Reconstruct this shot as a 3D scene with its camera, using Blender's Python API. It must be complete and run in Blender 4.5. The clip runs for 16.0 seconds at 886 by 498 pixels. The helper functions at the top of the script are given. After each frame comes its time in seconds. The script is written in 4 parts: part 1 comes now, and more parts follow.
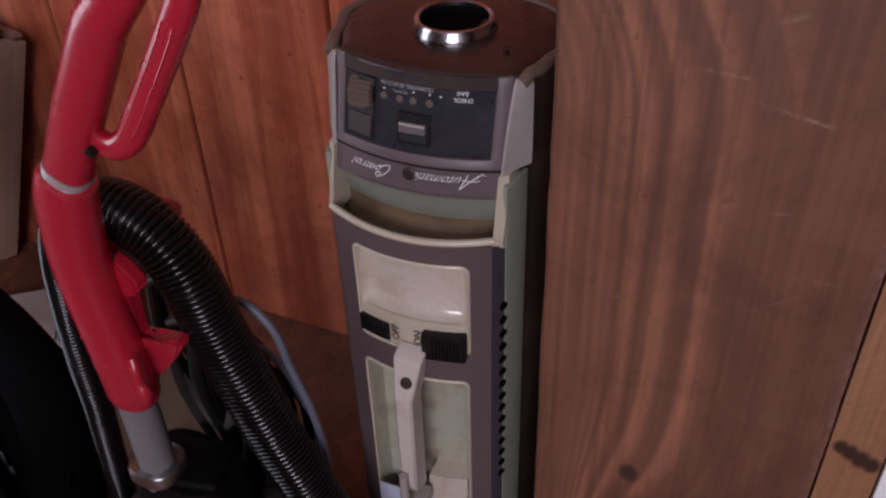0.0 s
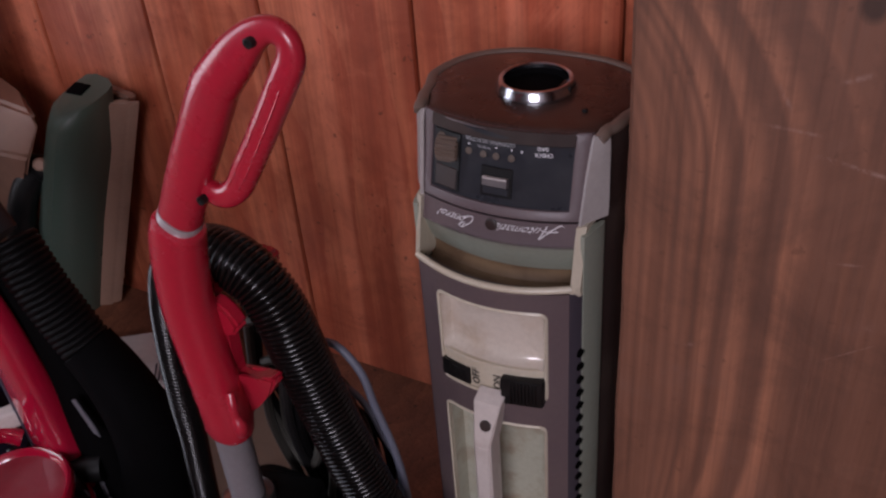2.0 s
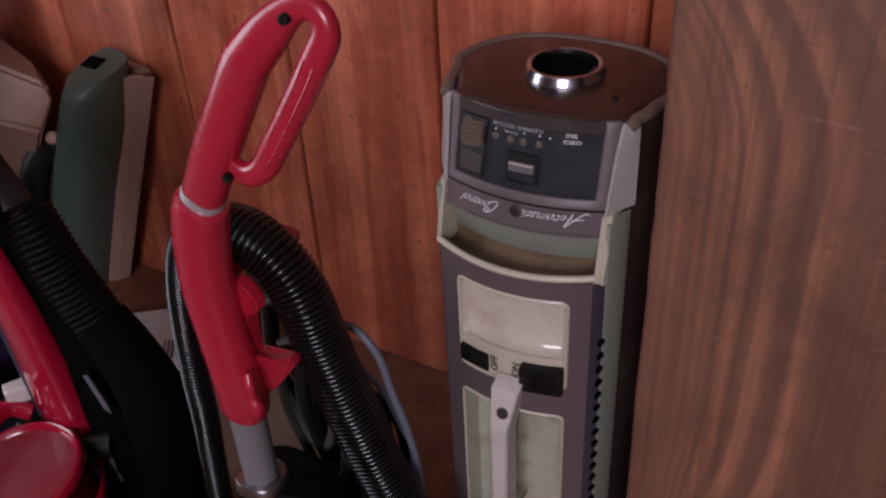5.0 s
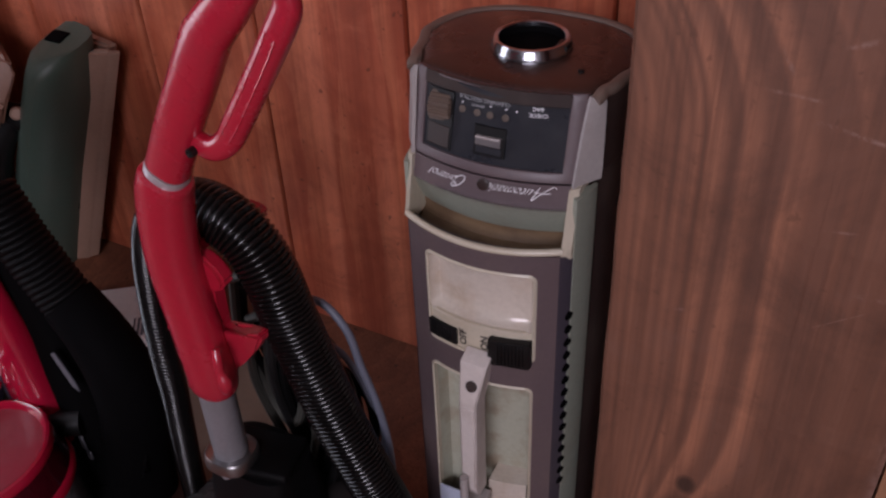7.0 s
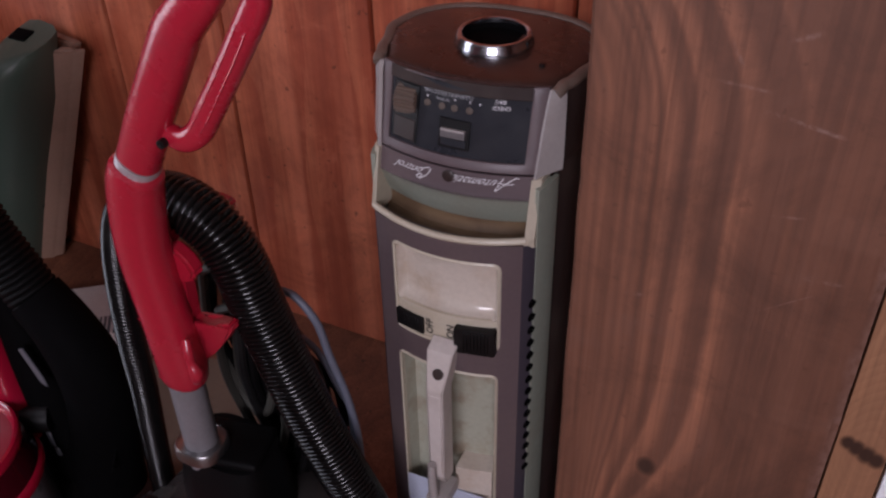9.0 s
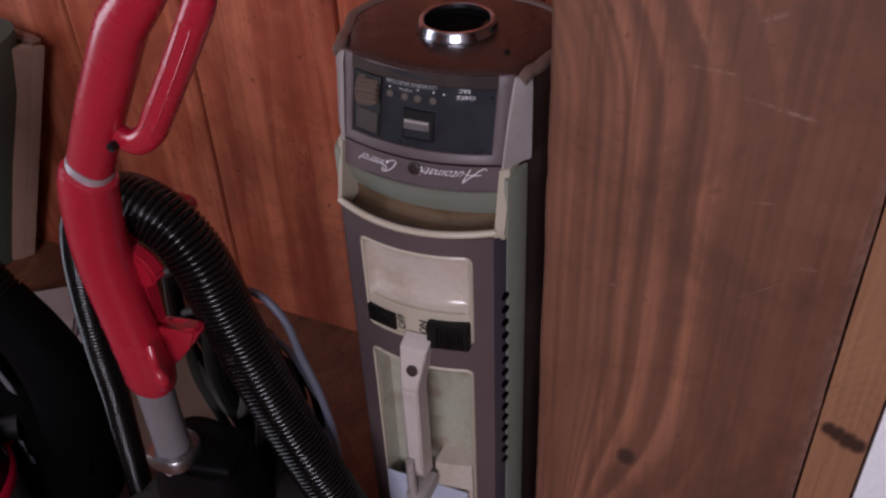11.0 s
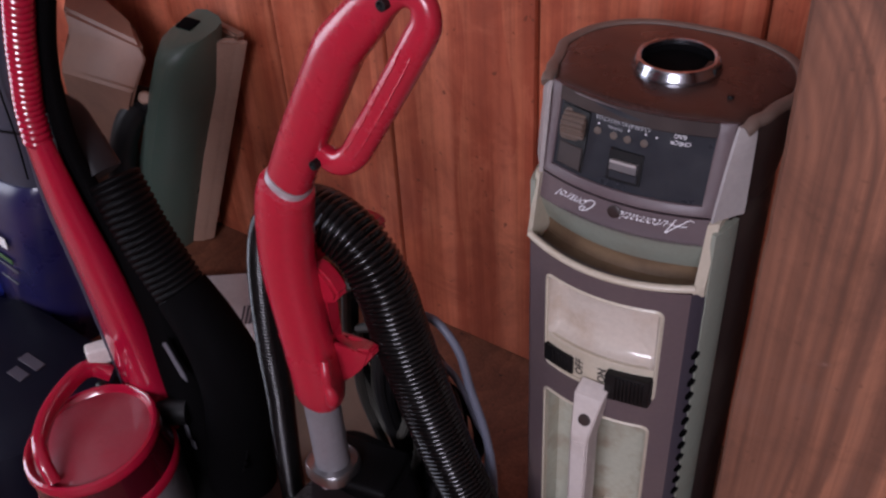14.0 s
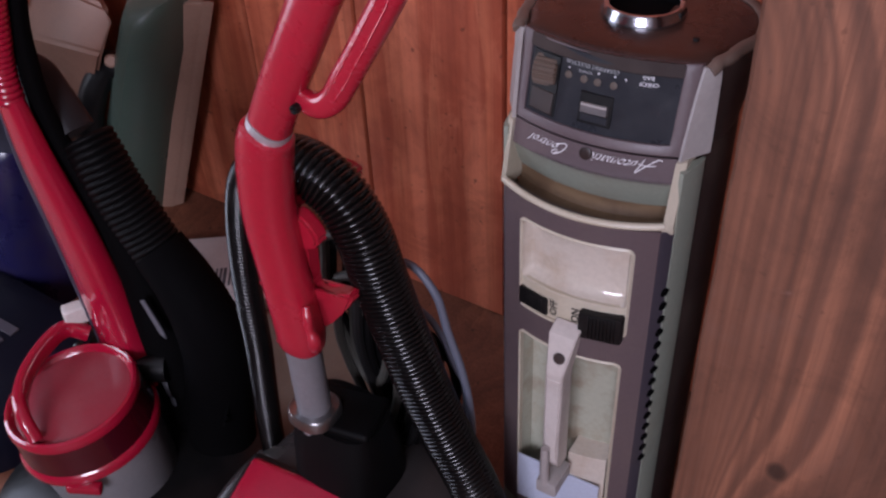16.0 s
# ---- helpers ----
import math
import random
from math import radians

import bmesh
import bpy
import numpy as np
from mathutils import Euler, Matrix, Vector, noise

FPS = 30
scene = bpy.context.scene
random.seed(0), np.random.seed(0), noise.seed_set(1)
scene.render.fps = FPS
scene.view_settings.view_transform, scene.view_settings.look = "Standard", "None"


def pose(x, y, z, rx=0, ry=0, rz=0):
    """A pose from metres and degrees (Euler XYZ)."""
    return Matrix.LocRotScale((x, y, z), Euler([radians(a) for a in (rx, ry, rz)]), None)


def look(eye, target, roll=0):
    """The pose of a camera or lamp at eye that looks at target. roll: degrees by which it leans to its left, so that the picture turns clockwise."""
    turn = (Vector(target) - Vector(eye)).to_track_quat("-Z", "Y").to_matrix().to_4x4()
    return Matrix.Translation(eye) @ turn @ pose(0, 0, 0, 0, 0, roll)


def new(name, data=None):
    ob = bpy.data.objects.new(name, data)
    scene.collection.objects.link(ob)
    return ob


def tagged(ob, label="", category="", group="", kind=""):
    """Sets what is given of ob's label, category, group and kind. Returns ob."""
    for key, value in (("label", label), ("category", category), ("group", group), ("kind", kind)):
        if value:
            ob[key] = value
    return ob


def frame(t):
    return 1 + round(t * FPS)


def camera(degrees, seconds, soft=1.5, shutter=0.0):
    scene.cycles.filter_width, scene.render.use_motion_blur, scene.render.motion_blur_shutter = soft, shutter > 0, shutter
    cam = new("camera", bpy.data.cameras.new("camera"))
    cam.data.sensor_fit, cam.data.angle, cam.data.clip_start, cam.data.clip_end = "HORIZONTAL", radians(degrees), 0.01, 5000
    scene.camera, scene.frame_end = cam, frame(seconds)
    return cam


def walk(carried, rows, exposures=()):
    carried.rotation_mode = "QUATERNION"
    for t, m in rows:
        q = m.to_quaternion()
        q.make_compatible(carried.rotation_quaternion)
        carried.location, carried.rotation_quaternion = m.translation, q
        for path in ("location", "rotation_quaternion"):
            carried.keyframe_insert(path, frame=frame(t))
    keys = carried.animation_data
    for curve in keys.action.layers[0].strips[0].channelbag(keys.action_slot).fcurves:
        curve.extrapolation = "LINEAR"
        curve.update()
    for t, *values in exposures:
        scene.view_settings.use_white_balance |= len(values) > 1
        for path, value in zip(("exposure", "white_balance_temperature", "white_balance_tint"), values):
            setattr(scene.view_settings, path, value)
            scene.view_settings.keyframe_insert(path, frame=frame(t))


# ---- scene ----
cam = camera(51.0, 16.0, soft=2.4)
PATH = [
    (0, (0.286, -0.532, 0.98), (-0.39, 0.887, -0.256), -2.2),
    (0.5, (0.293, -0.544, 0.985), (-0.423, 0.861, -0.244), -4.5),
    (1, (0.294, -0.563, 0.994), (-0.489, 0.836, -0.201), -3.9),
    (1.5, (0.301, -0.562, 0.997), (-0.537, 0.843, -0.153), -5.4),
    (2, (0.305, -0.565, 0.997), (-0.56, 0.843, -0.129), -4.9),
    (2.5, (0.304, -0.566, 0.994), (-0.556, 0.834, -0.146), -4.7),
    (3, (0.298, -0.57, 0.997), (-0.574, 0.824, -0.142), -4.7),
    (3.2, (0.294, -0.567, 0.995), (-0.585, 0.825, -0.141), -4.5),
    (5.3, (0.285, -0.569, 0.994), (-0.557, 0.824, -0.168), -2.9),
    (5.5, (0.288, -0.569, 0.995), (-0.538, 0.82, -0.183), -2.7),
    (6, (0.288, -0.565, 0.99), (-0.512, 0.809, -0.223), -2.4),
    (6.5, (0.291, -0.563, 0.991), (-0.498, 0.803, -0.238), -2.6),
    (7, (0.291, -0.566, 0.992), (-0.508, 0.823, -0.205), -2.7),
    (7.5, (0.292, -0.567, 0.992), (-0.512, 0.825, -0.198), -3.0),
    (8, (0.291, -0.573, 0.998), (-0.512, 0.827, -0.183), -2.7),
    (8.5, (0.299, -0.579, 0.995), (-0.487, 0.837, -0.18), -2.3),
    (9, (0.301, -0.587, 0.995), (-0.433, 0.84, -0.198), -1.5),
    (9.5, (0.312, -0.587, 0.992), (-0.396, 0.847, -0.209), -2.4),
    (11.8, (0.285, -0.544, 0.991), (-0.412, 0.86, -0.252), -3.0),
    (12, (0.276, -0.542, 0.993), (-0.489, 0.833, -0.242), -4.4),
    (12.5, (0.256, -0.532, 0.992), (-0.67, 0.752, -0.231), -6.0),
    (13, (0.261, -0.521, 0.99), (-0.716, 0.744, -0.212), -5.5),
    (13.5, (0.257, -0.526, 0.995), (-0.725, 0.736, -0.205), -4.6),
    (14, (0.255, -0.535, 0.994), (-0.724, 0.722, -0.214), -3.6),
    (14.5, (0.251, -0.538, 0.99), (-0.736, 0.702, -0.23), -3.6),
    (15, (0.258, -0.548, 0.99), (-0.743, 0.67, -0.241), -3.7),
    (15.5, (0.267, -0.56, 0.991), (-0.703, 0.676, -0.247), -3.5),
    (16, (0.263, -0.567, 0.988), (-0.634, 0.705, -0.269), -3.1),
]
walk(cam, [(t, look(eye, target, roll)) for t, eye, target, roll in PATH], [(0, -0.41, 6500, 10), (3, -0.38, 6500, 10), (9.7, -0.35, 6420, 10), (11.9, -0.41, 6420, 10), (12.7, -0.10, 6330, 10), (14, -0.00, 6200, 10), (16, 0.07, 6000, 10)])

# ---- light ----
world = bpy.data.worlds.new("world")
scene.world = world
world.use_nodes = True
wn = world.node_tree
sky = wn.nodes.new("ShaderNodeTexSky")
sky.sky_type = "NISHITA"
sky.sun_disc = False
sky.sun_elevation = radians(35)
sky.sun_rotation = radians(200)
wn.links.new(sky.outputs[0], wn.nodes["Background"].inputs[0])
wn.nodes["Background"].inputs[1].default_value = 0.1


def area(name, eye, target, sx, sy, watts, colour):
    data = bpy.data.lights.new(name, "AREA")
    data.shape, data.size, data.size_y, data.energy, data.color = "RECTANGLE", sx, sy, watts, colour
    ob = new(name, data)
    ob.matrix_world = look(eye, target)
    return ob


# daylight that comes in by a window and a doorway
area("window_light", (0.85, -2.64, 1.65), (-0.1, 0.1, 0.5), 1.1, 0.9, 65, (0.93, 0.86, 1.0))
area("doorway_light", (-1.86, -0.95, 1.10), (0.0, -0.55, 0.9), 0.75, 1.75, 22, (0.84, 0.84, 1.0))


# ---- materials ----
def nodes_of(name, rough=0.5, metal=0.0):
    m = bpy.data.materials.new(name)
    m.use_nodes = True
    nt = m.node_tree
    b = nt.nodes["Principled BSDF"]
    b.inputs["Roughness"].default_value, b.inputs["Metallic"].default_value = rough, metal
    return m, nt, b


def node(nt, kind, **values):
    n = nt.nodes.new(kind)
    for key, value in values.items():
        n.inputs[key.replace("_", " ")].default_value = value
    return n


def mixed(nt, fac, a, b, blend="MIX"):
    n = nt.nodes.new("ShaderNodeMix")
    n.data_type, n.blend_type = "RGBA", blend
    for key, v in ((0, fac), (6, a), (7, b)):
        if isinstance(v, (int, float)):
            n.inputs[key].default_value = v
        elif isinstance(v, tuple):
            n.inputs[key].default_value = (*v, 1)
        else:
            nt.links.new(v, n.inputs[key])
    return n.outputs[2]


def ramp(nt, src, lo, hi, a=0.0, b=1.0):
    n = nt.nodes.new("ShaderNodeMapRange")
    n.inputs[1].default_value, n.inputs[2].default_value, n.inputs[3].default_value, n.inputs[4].default_value = lo, hi, a, b
    nt.links.new(src, n.inputs[0])
    return n.outputs[0]


def bumped(nt, b, src, strength, dist=0.001):
    n = node(nt, "ShaderNodeBump", Strength=strength, Distance=dist)
    nt.links.new(src, n.inputs["Height"])
    nt.links.new(n.outputs[0], b.inputs["Normal"])


def plastic(name, colour, rough=0.4, dirt=(0.1, 0.07, 0.05), dirty=0.3, metal=0.0, coat=0.0, scale=9.0, bump=0.08, stain=None, spec=0.5):
    """Moulded or painted surface with broad grime, fine specks, light scuffs in the gloss and a slight relief."""
    m, nt, b = nodes_of(name, rough, metal)
    co = nt.nodes.new("ShaderNodeTexCoord").outputs["Object"]
    big = node(nt, "ShaderNodeTexNoise", Scale=scale, Detail=6.0, Roughness=0.65)
    fine = node(nt, "ShaderNodeTexNoise", Scale=240.0, Detail=3.0)
    for n in (big, fine):
        nt.links.new(co, n.inputs["Vector"])
    grime = ramp(nt, big.outputs[0], 0.48, 0.78, 0.0, dirty)
    col = mixed(nt, grime, colour, dirt)
    col = mixed(nt, ramp(nt, fine.outputs[0], 0.35, 0.75, 0.0, 0.22), col, tuple(c * 0.6 for c in colour))
    if stain:
        st = node(nt, "ShaderNodeTexNoise", Scale=26.0, Detail=4.0)
        nt.links.new(co, st.inputs["Vector"])
        col = mixed(nt, ramp(nt, st.outputs[0], 0.5, 0.68, 0.0, 0.55), col, stain)
    nt.links.new(col, b.inputs["Base Color"])
    nt.links.new(ramp(nt, big.outputs[0], 0.3, 0.75, max(rough - 0.1, 0.04), min(rough + 0.18, 1)), b.inputs["Roughness"])
    b.inputs["Coat Weight"].default_value, b.inputs["Specular IOR Level"].default_value = coat, spec
    bumped(nt, b, fine.outputs[0], bump)
    return m


def wood(name, light, dark, red, band=60.0, rough=0.5, coat=0.0, knots=(), scars=0.0, seed=0.0, swirl=2.5, wander=6.0, mottle=0.0, specks=0.0, sap=0.0, rings=(), scratches=(), edge=0.0, stripe=0.0):
    """Sawn board, grain along z: wide growth bands, fine fibres, blotches, knots and pale scratches."""
    m, nt, b = nodes_of(name, rough)
    tc = nt.nodes.new("ShaderNodeTexCoord").outputs["Object"]
    info = nt.nodes.new("ShaderNodeObjectInfo")
    off = nt.nodes.new("ShaderNodeVectorMath")
    off.operation = "MULTIPLY_ADD"
    nt.links.new(info.outputs["Random"], off.inputs[0])
    off.inputs[1].default_value, off.inputs[2].default_value = (17.3, 5.1, 31.7), (seed, seed * 0.7, seed * 1.9)
    add = nt.nodes.new("ShaderNodeVectorMath")
    nt.links.new(tc, add.inputs[0])
    nt.links.new(off.outputs[0], add.inputs[1])
    co = add.outputs[0]

    def stretched(sx, sz, scale, detail, base=None):
        mp = nt.nodes.new("ShaderNodeMapping")
        mp.inputs["Scale"].default_value = (sx, sx, sz)
        nt.links.new(base or co, mp.inputs[0])
        n = node(nt, "ShaderNodeTexNoise", Scale=scale, Detail=detail, Roughness=0.6)
        nt.links.new(mp.outputs[0], n.inputs["Vector"])
        return n.outputs[0]

    warp = stretched(1.0, 0.22, 7.0, 2.0)
    sep = nt.nodes.new("ShaderNodeSeparateXYZ")
    nt.links.new(co, sep.inputs[0])

    def math_(op, a, c):
        n = nt.nodes.new("ShaderNodeMath")
        n.operation = op
        for k, v in enumerate((a, c)):
            if isinstance(v, (int, float)):
                n.inputs[k].default_value = v
            else:
                nt.links.new(v, n.inputs[k])
        return n.outputs[0]

    lin = nt.nodes.new("ShaderNodeSeparateXYZ")
    nt.links.new(tc, lin.inputs[0])
    across = math_("MULTIPLY", sep.outputs[0], band)
    phase = math_("ADD", across, math_("MULTIPLY", warp, wander))
    dark_knot = None
    for kx, kz, kr in knots:
        dx = math_("SUBTRACT", lin.outputs[0], kx)
        dz = math_("MULTIPLY", math_("SUBTRACT", lin.outputs[2], kz), 0.45)
        d = math_("SQRT", math_("ADD", math_("MULTIPLY", dx, dx), math_("MULTIPLY", dz, dz)), 0)
        phase = math_("ADD", phase, ramp(nt, d, 0.0, kr * 6, swirl, 0.0))
        k = ramp(nt, math_("ADD", math_("MULTIPLY", dx, dx), math_("MULTIPLY", math_("MULTIPLY", dz, dz), 3.0)), (kr * 0.5) ** 2, kr ** 2, 1.0, 0.0)
        dark_knot = k if dark_knot is None else math_("MAXIMUM", dark_knot, k)
    saw = math_("FRACT", phase, 0)
    late = ramp(nt, saw, 0.15, 0.95)
    if rings:
        # growth bands that bend aside above and below, softened by a slow drift
        low = math_("MAXIMUM", math_("SUBTRACT", 0.45, lin.outputs[2]), 0.0)
        high = math_("MINIMUM", math_("MAXIMUM", math_("SUBTRACT", lin.outputs[2], 0.67), 0.0), 0.12)
        bend = math_("ADD", math_("MULTIPLY", math_("MULTIPLY", math_("MULTIPLY", low, low), 1.3), ramp(nt, lin.outputs[0], 0.150, 0.190, 0.15, 1.0)), math_("MULTIPLY", math_("MULTIPLY", high, high), 3.2))
        drift = math_("MULTIPLY", math_("SUBTRACT", stretched(1.0, 0.35, 16.0, 3.0), 0.5), 0.010)
        at = math_("ADD", math_("ADD", lin.outputs[0], bend), drift)
        cr = nt.nodes.new("ShaderNodeValToRGB")
        x0, x1 = rings[0][0], rings[-1][0]
        for k, (rx, rv_) in enumerate(rings):
            e = cr.color_ramp.elements[0] if k == 0 else cr.color_ramp.elements.new((rx - x0) / (x1 - x0)) if k < len(rings) - 1 else cr.color_ramp.elements[-1]
            e.color = (rv_, rv_, rv_, 1)
        nt.links.new(ramp(nt, at, x0, x1), cr.inputs[0])
        late = math_("MULTIPLY", cr.outputs[0], ramp(nt, stretched(1.0, 0.3, 18.0, 4.0), 0.30, 0.62, 0.45, 1.0))
    fibre = stretched(1.0, 0.02, 260.0, 4.0)
    blotch = stretched(1.0, 0.5, 6.0, 5.0)
    col = mixed(nt, late, light, dark)
    col = mixed(nt, ramp(nt, blotch, 0.42, 0.72, 0.0, 0.45 if rings else 0.8), col, red)
    col = mixed(nt, ramp(nt, fibre, 0.35, 0.7, 0.0, 0.5), col, tuple(c * 0.45 for c in dark))
    if rings:
        streak = stretched(1.0, 0.018, 105.0, 3.0)
        col = mixed(nt, ramp(nt, streak, 0.45, 0.62, 0.0, 0.34), col, tuple(c * 0.55 for c in light))
    if stripe:
        broad = stretched(1.0, 0.035, 17.0, 2.5)
        col = mixed(nt, ramp(nt, broad, 0.52, 0.64, 0.0, stripe), col, tuple(min(c * 1.3 + 0.03, 1) for c in light))
        col = mixed(nt, ramp(nt, broad, 0.34, 0.46, stripe, 0.0), col, tuple(c * 0.75 for c in red))
    if mottle:
        patch = node(nt, "ShaderNodeTexNoise", Scale=9.0, Detail=7.0, Roughness=0.7, Distortion=0.8)
        nt.links.new(co, patch.inputs["Vector"])
        col = mixed(nt, ramp(nt, patch.outputs[0], 0.46, 0.68, 0.0, mottle), col, tuple(c * 0.55 for c in red))
        col = mixed(nt, ramp(nt, patch.outputs[0], 0.30, 0.44, sap, 0.0), col, tuple(min(c * 1.25 + 0.02, 1) for c in light))
    if specks:
        sp_ = node(nt, "ShaderNodeTexNoise", Scale=95.0, Detail=2.0)
        nt.links.new(co, sp_.inputs["Vector"])
        col = mixed(nt, ramp(nt, sp_.outputs[0], 0.68, 0.74, 0.0, specks), col, tuple(c * 0.25 for c in dark))
    if dark_knot is not None:
        col = mixed(nt, dark_knot, col, (0.045, 0.020, 0.012))
    if scars:
        sc = node(nt, "ShaderNodeTexNoise", Scale=14.0, Detail=8.0, Roughness=0.75)
        mp = nt.nodes.new("ShaderNodeMapping")
        mp.inputs["Rotation"].default_value, mp.inputs["Scale"].default_value = (0, 0.3, 0), (0.5, 1, 5)
        nt.links.new(tc, mp.inputs[0])
        nt.links.new(mp.outputs[0], sc.inputs["Vector"])
        col = mixed(nt, ramp(nt, sc.outputs[0], 0.66, 0.76, 0.0, scars), col, tuple(min(c * 1.5 + 0.05, 1) for c in light))
    pale = tuple(min(c * 1.7 + 0.07, 1) for c in light)
    rough_noise = node(nt, "ShaderNodeTexNoise", Scale=130.0, Detail=4.0, Roughness=0.7)
    nt.links.new(tc, rough_noise.inputs["Vector"])
    for ax, az, bx, bz, wide, force in scratches:
        # scratch from one end to the other, broken up along its length
        on = math_("SUBTRACT", lin.outputs[2], math_("ADD", math_("MULTIPLY", lin.outputs[0], (bz - az) / (bx - ax)), az - ax * (bz - az) / (bx - ax)))
        near = ramp(nt, math_("ABSOLUTE", on, 0), 0.0, wide, 1.0, 0.0)
        inside = math_("MULTIPLY", ramp(nt, lin.outputs[0], ax - 0.003, ax + 0.003), ramp(nt, lin.outputs[0], bx - 0.003, bx + 0.003, 1.0, 0.0))
        mask = math_("MULTIPLY", math_("MULTIPLY", near, inside), ramp(nt, rough_noise.outputs[0], 0.42, 0.60, 0.0, force))
        col = mixed(nt, mask, col, pale)
    if edge:
        rub = math_("ADD", lin.outputs[0], math_("MULTIPLY", math_("SUBTRACT", blotch, 0.5), 0.05))
        col = mixed(nt, math_("MULTIPLY", ramp(nt, rub, edge - 0.010, edge), ramp(nt, rough_noise.outputs[0], 0.35, 0.6, 0.1, 0.7)), col, pale)
    var = ramp(nt, info.outputs["Random"], 0.0, 1.0, 0.82, 1.12)
    hs = node(nt, "ShaderNodeHueSaturation")
    nt.links.new(var, hs.inputs["Value"])
    nt.links.new(col, hs.inputs["Color"])
    nt.links.new(hs.outputs[0], b.inputs["Base Color"])
    nt.links.new(ramp(nt, fibre, 0.3, 0.7, rough - 0.08, rough + 0.15), b.inputs["Roughness"])
    b.inputs["Coat Weight"].default_value, b.inputs["Coat Roughness"].default_value = coat, 0.22
    bumped(nt, b, math_("ADD", fibre, math_("MULTIPLY", late, 0.7)), 0.25, 0.0008)
    return m


WALL = wood("varnished_redwood", (0.67, 0.194, 0.095), (0.52, 0.120, 0.057), (0.42, 0.073, 0.035), band=13, rough=0.40, coat=0.45, scars=0.25, mottle=0.6, specks=0.7, sap=0.35, wander=4.0, stripe=0.6)
# growth bands of the wide board: place across it and paleness
RINGS = ((0.122, 0.35), (0.129, 0.2), (0.132, 0.5), (0.136, 0.2), (0.141, 0.55), (0.146, 0.25), (0.156, 0.5), (0.160, 0.15), (0.166, 0.6), (0.170, 0.2), (0.175, 0.65), (0.179, 0.1), (0.184, 1.0), (0.189, 0.8), (0.197, 0.15), (0.203, 0.2), (0.207, 1.0), (0.213, 0.8), (0.221, 0.15), (0.232, 0.1), (0.237, 1.0), (0.244, 0.75), (0.254, 0.15), (0.272, 0.12), (0.277, 0.5), (0.284, 0.25), (0.346, 0.2))
SCRATCHES = ((0.246, 0.701, 0.295, 0.693, 0.0022, 0.9), (0.219, 0.741, 0.226, 0.730, 0.004, 0.6), (0.295, 0.579, 0.319, 0.580, 0.0025, 0.6), (0.270, 0.540, 0.302, 0.565, 0.0010, 0.5), (0.169, 0.523, 0.182, 0.525, 0.003, 0.5), (0.265, 0.624, 0.284, 0.627, 0.0015, 0.5), (0.213, 0.717, 0.246, 0.715, 0.0018, 0.6), (0.253, 0.752, 0.269, 0.759, 0.003, 0.6))
BOARD = wood("brown_stained_board", (0.108, 0.046, 0.028), (0.345, 0.138, 0.076), (0.110, 0.048, 0.030), rough=0.55, knots=((0.206, 0.333, 0.0105), (0.262, 0.80, 0.010)), scars=0.85, seed=2.0, swirl=0.9, mottle=0.6, specks=0.45, sap=0.4, rings=RINGS, scratches=SCRATCHES, edge=0.346)
PINE = wood("yellow_pine", (0.42, 0.215, 0.115), (0.33, 0.155, 0.080), (0.36, 0.17, 0.09), band=60, rough=0.5, knots=((0.356, 0.434, 0.007), (0.363, 0.431, 0.008), (0.371, 0.427, 0.009), (0.379, 0.424, 0.008)), mottle=0.2, specks=0.3)
FLOORWOOD = wood("worn_floor_wood", (0.23, 0.085, 0.042), (0.17, 0.060, 0.030), (0.12, 0.040, 0.022), band=30, rough=0.6, scars=0.3, mottle=0.6, specks=0.9, sap=0.3)
WHITE = plastic("white_paint", (0.88, 0.89, 0.91), 0.5, dirty=0.1)
PALEWALL = plastic("pale_ceiling", (0.50, 0.48, 0.48), 0.8)
SHEET = plastic("plain_wall", (0.17, 0.14, 0.13), 0.8)
MAUVE = plastic("mauve_grey_plastic", (0.108, 0.078, 0.082), 0.45, dirt=(0.17, 0.12, 0.095), dirty=0.4)
MAUVE_DARK = plastic("dark_mauve_plastic", (0.05, 0.042, 0.055), 0.5)
SAGE = plastic("sage_green_plastic", (0.27, 0.29, 0.235), 0.42, dirt=(0.20, 0.15, 0.09), dirty=0.5)
CREAM = plastic("cream_plastic", (0.61, 0.54, 0.46), 0.14, dirt=(0.38, 0.24, 0.13), dirty=0.75, coat=0.5, scale=16)
CREAM_RIM = plastic("cream_rim_plastic", (0.56, 0.50, 0.39), 0.35, dirt=(0.4, 0.28, 0.15), dirty=0.5)
SCOOP = plastic("mottled_brown_plastic", (0.165, 0.105, 0.058), 0.5, dirt=(0.06, 0.032, 0.018), dirty=0.9, scale=14, stain=(0.075, 0.038, 0.020))
WELL = plastic("soiled_sage_plastic", (0.42, 0.42, 0.33), 0.45, dirt=(0.27, 0.17, 0.095), dirty=0.95, scale=15, stain=(0.20, 0.11, 0.055))
PALE = plastic("pale_grey_plastic", (0.38, 0.345, 0.33), 0.4, dirt=(0.26, 0.20, 0.16), dirty=0.5)
LATCH = plastic("off_white_plastic", (0.62, 0.56, 0.52), 0.33, dirt=(0.34, 0.26, 0.2), dirty=0.45)
BLUEPAPER = plastic("pale_blue_card", (0.50, 0.54, 0.66), 0.8, dirty=0.3)
BROWN = plastic("glossy_brown_plastic", (0.037, 0.0150, 0.0110), 0.28, dirt=(0.075, 0.043, 0.032), dirty=0.6, coat=0.12, scale=22)
BROWN_SIDE = plastic("dark_brown_plastic", (0.028, 0.017, 0.015), 0.4)
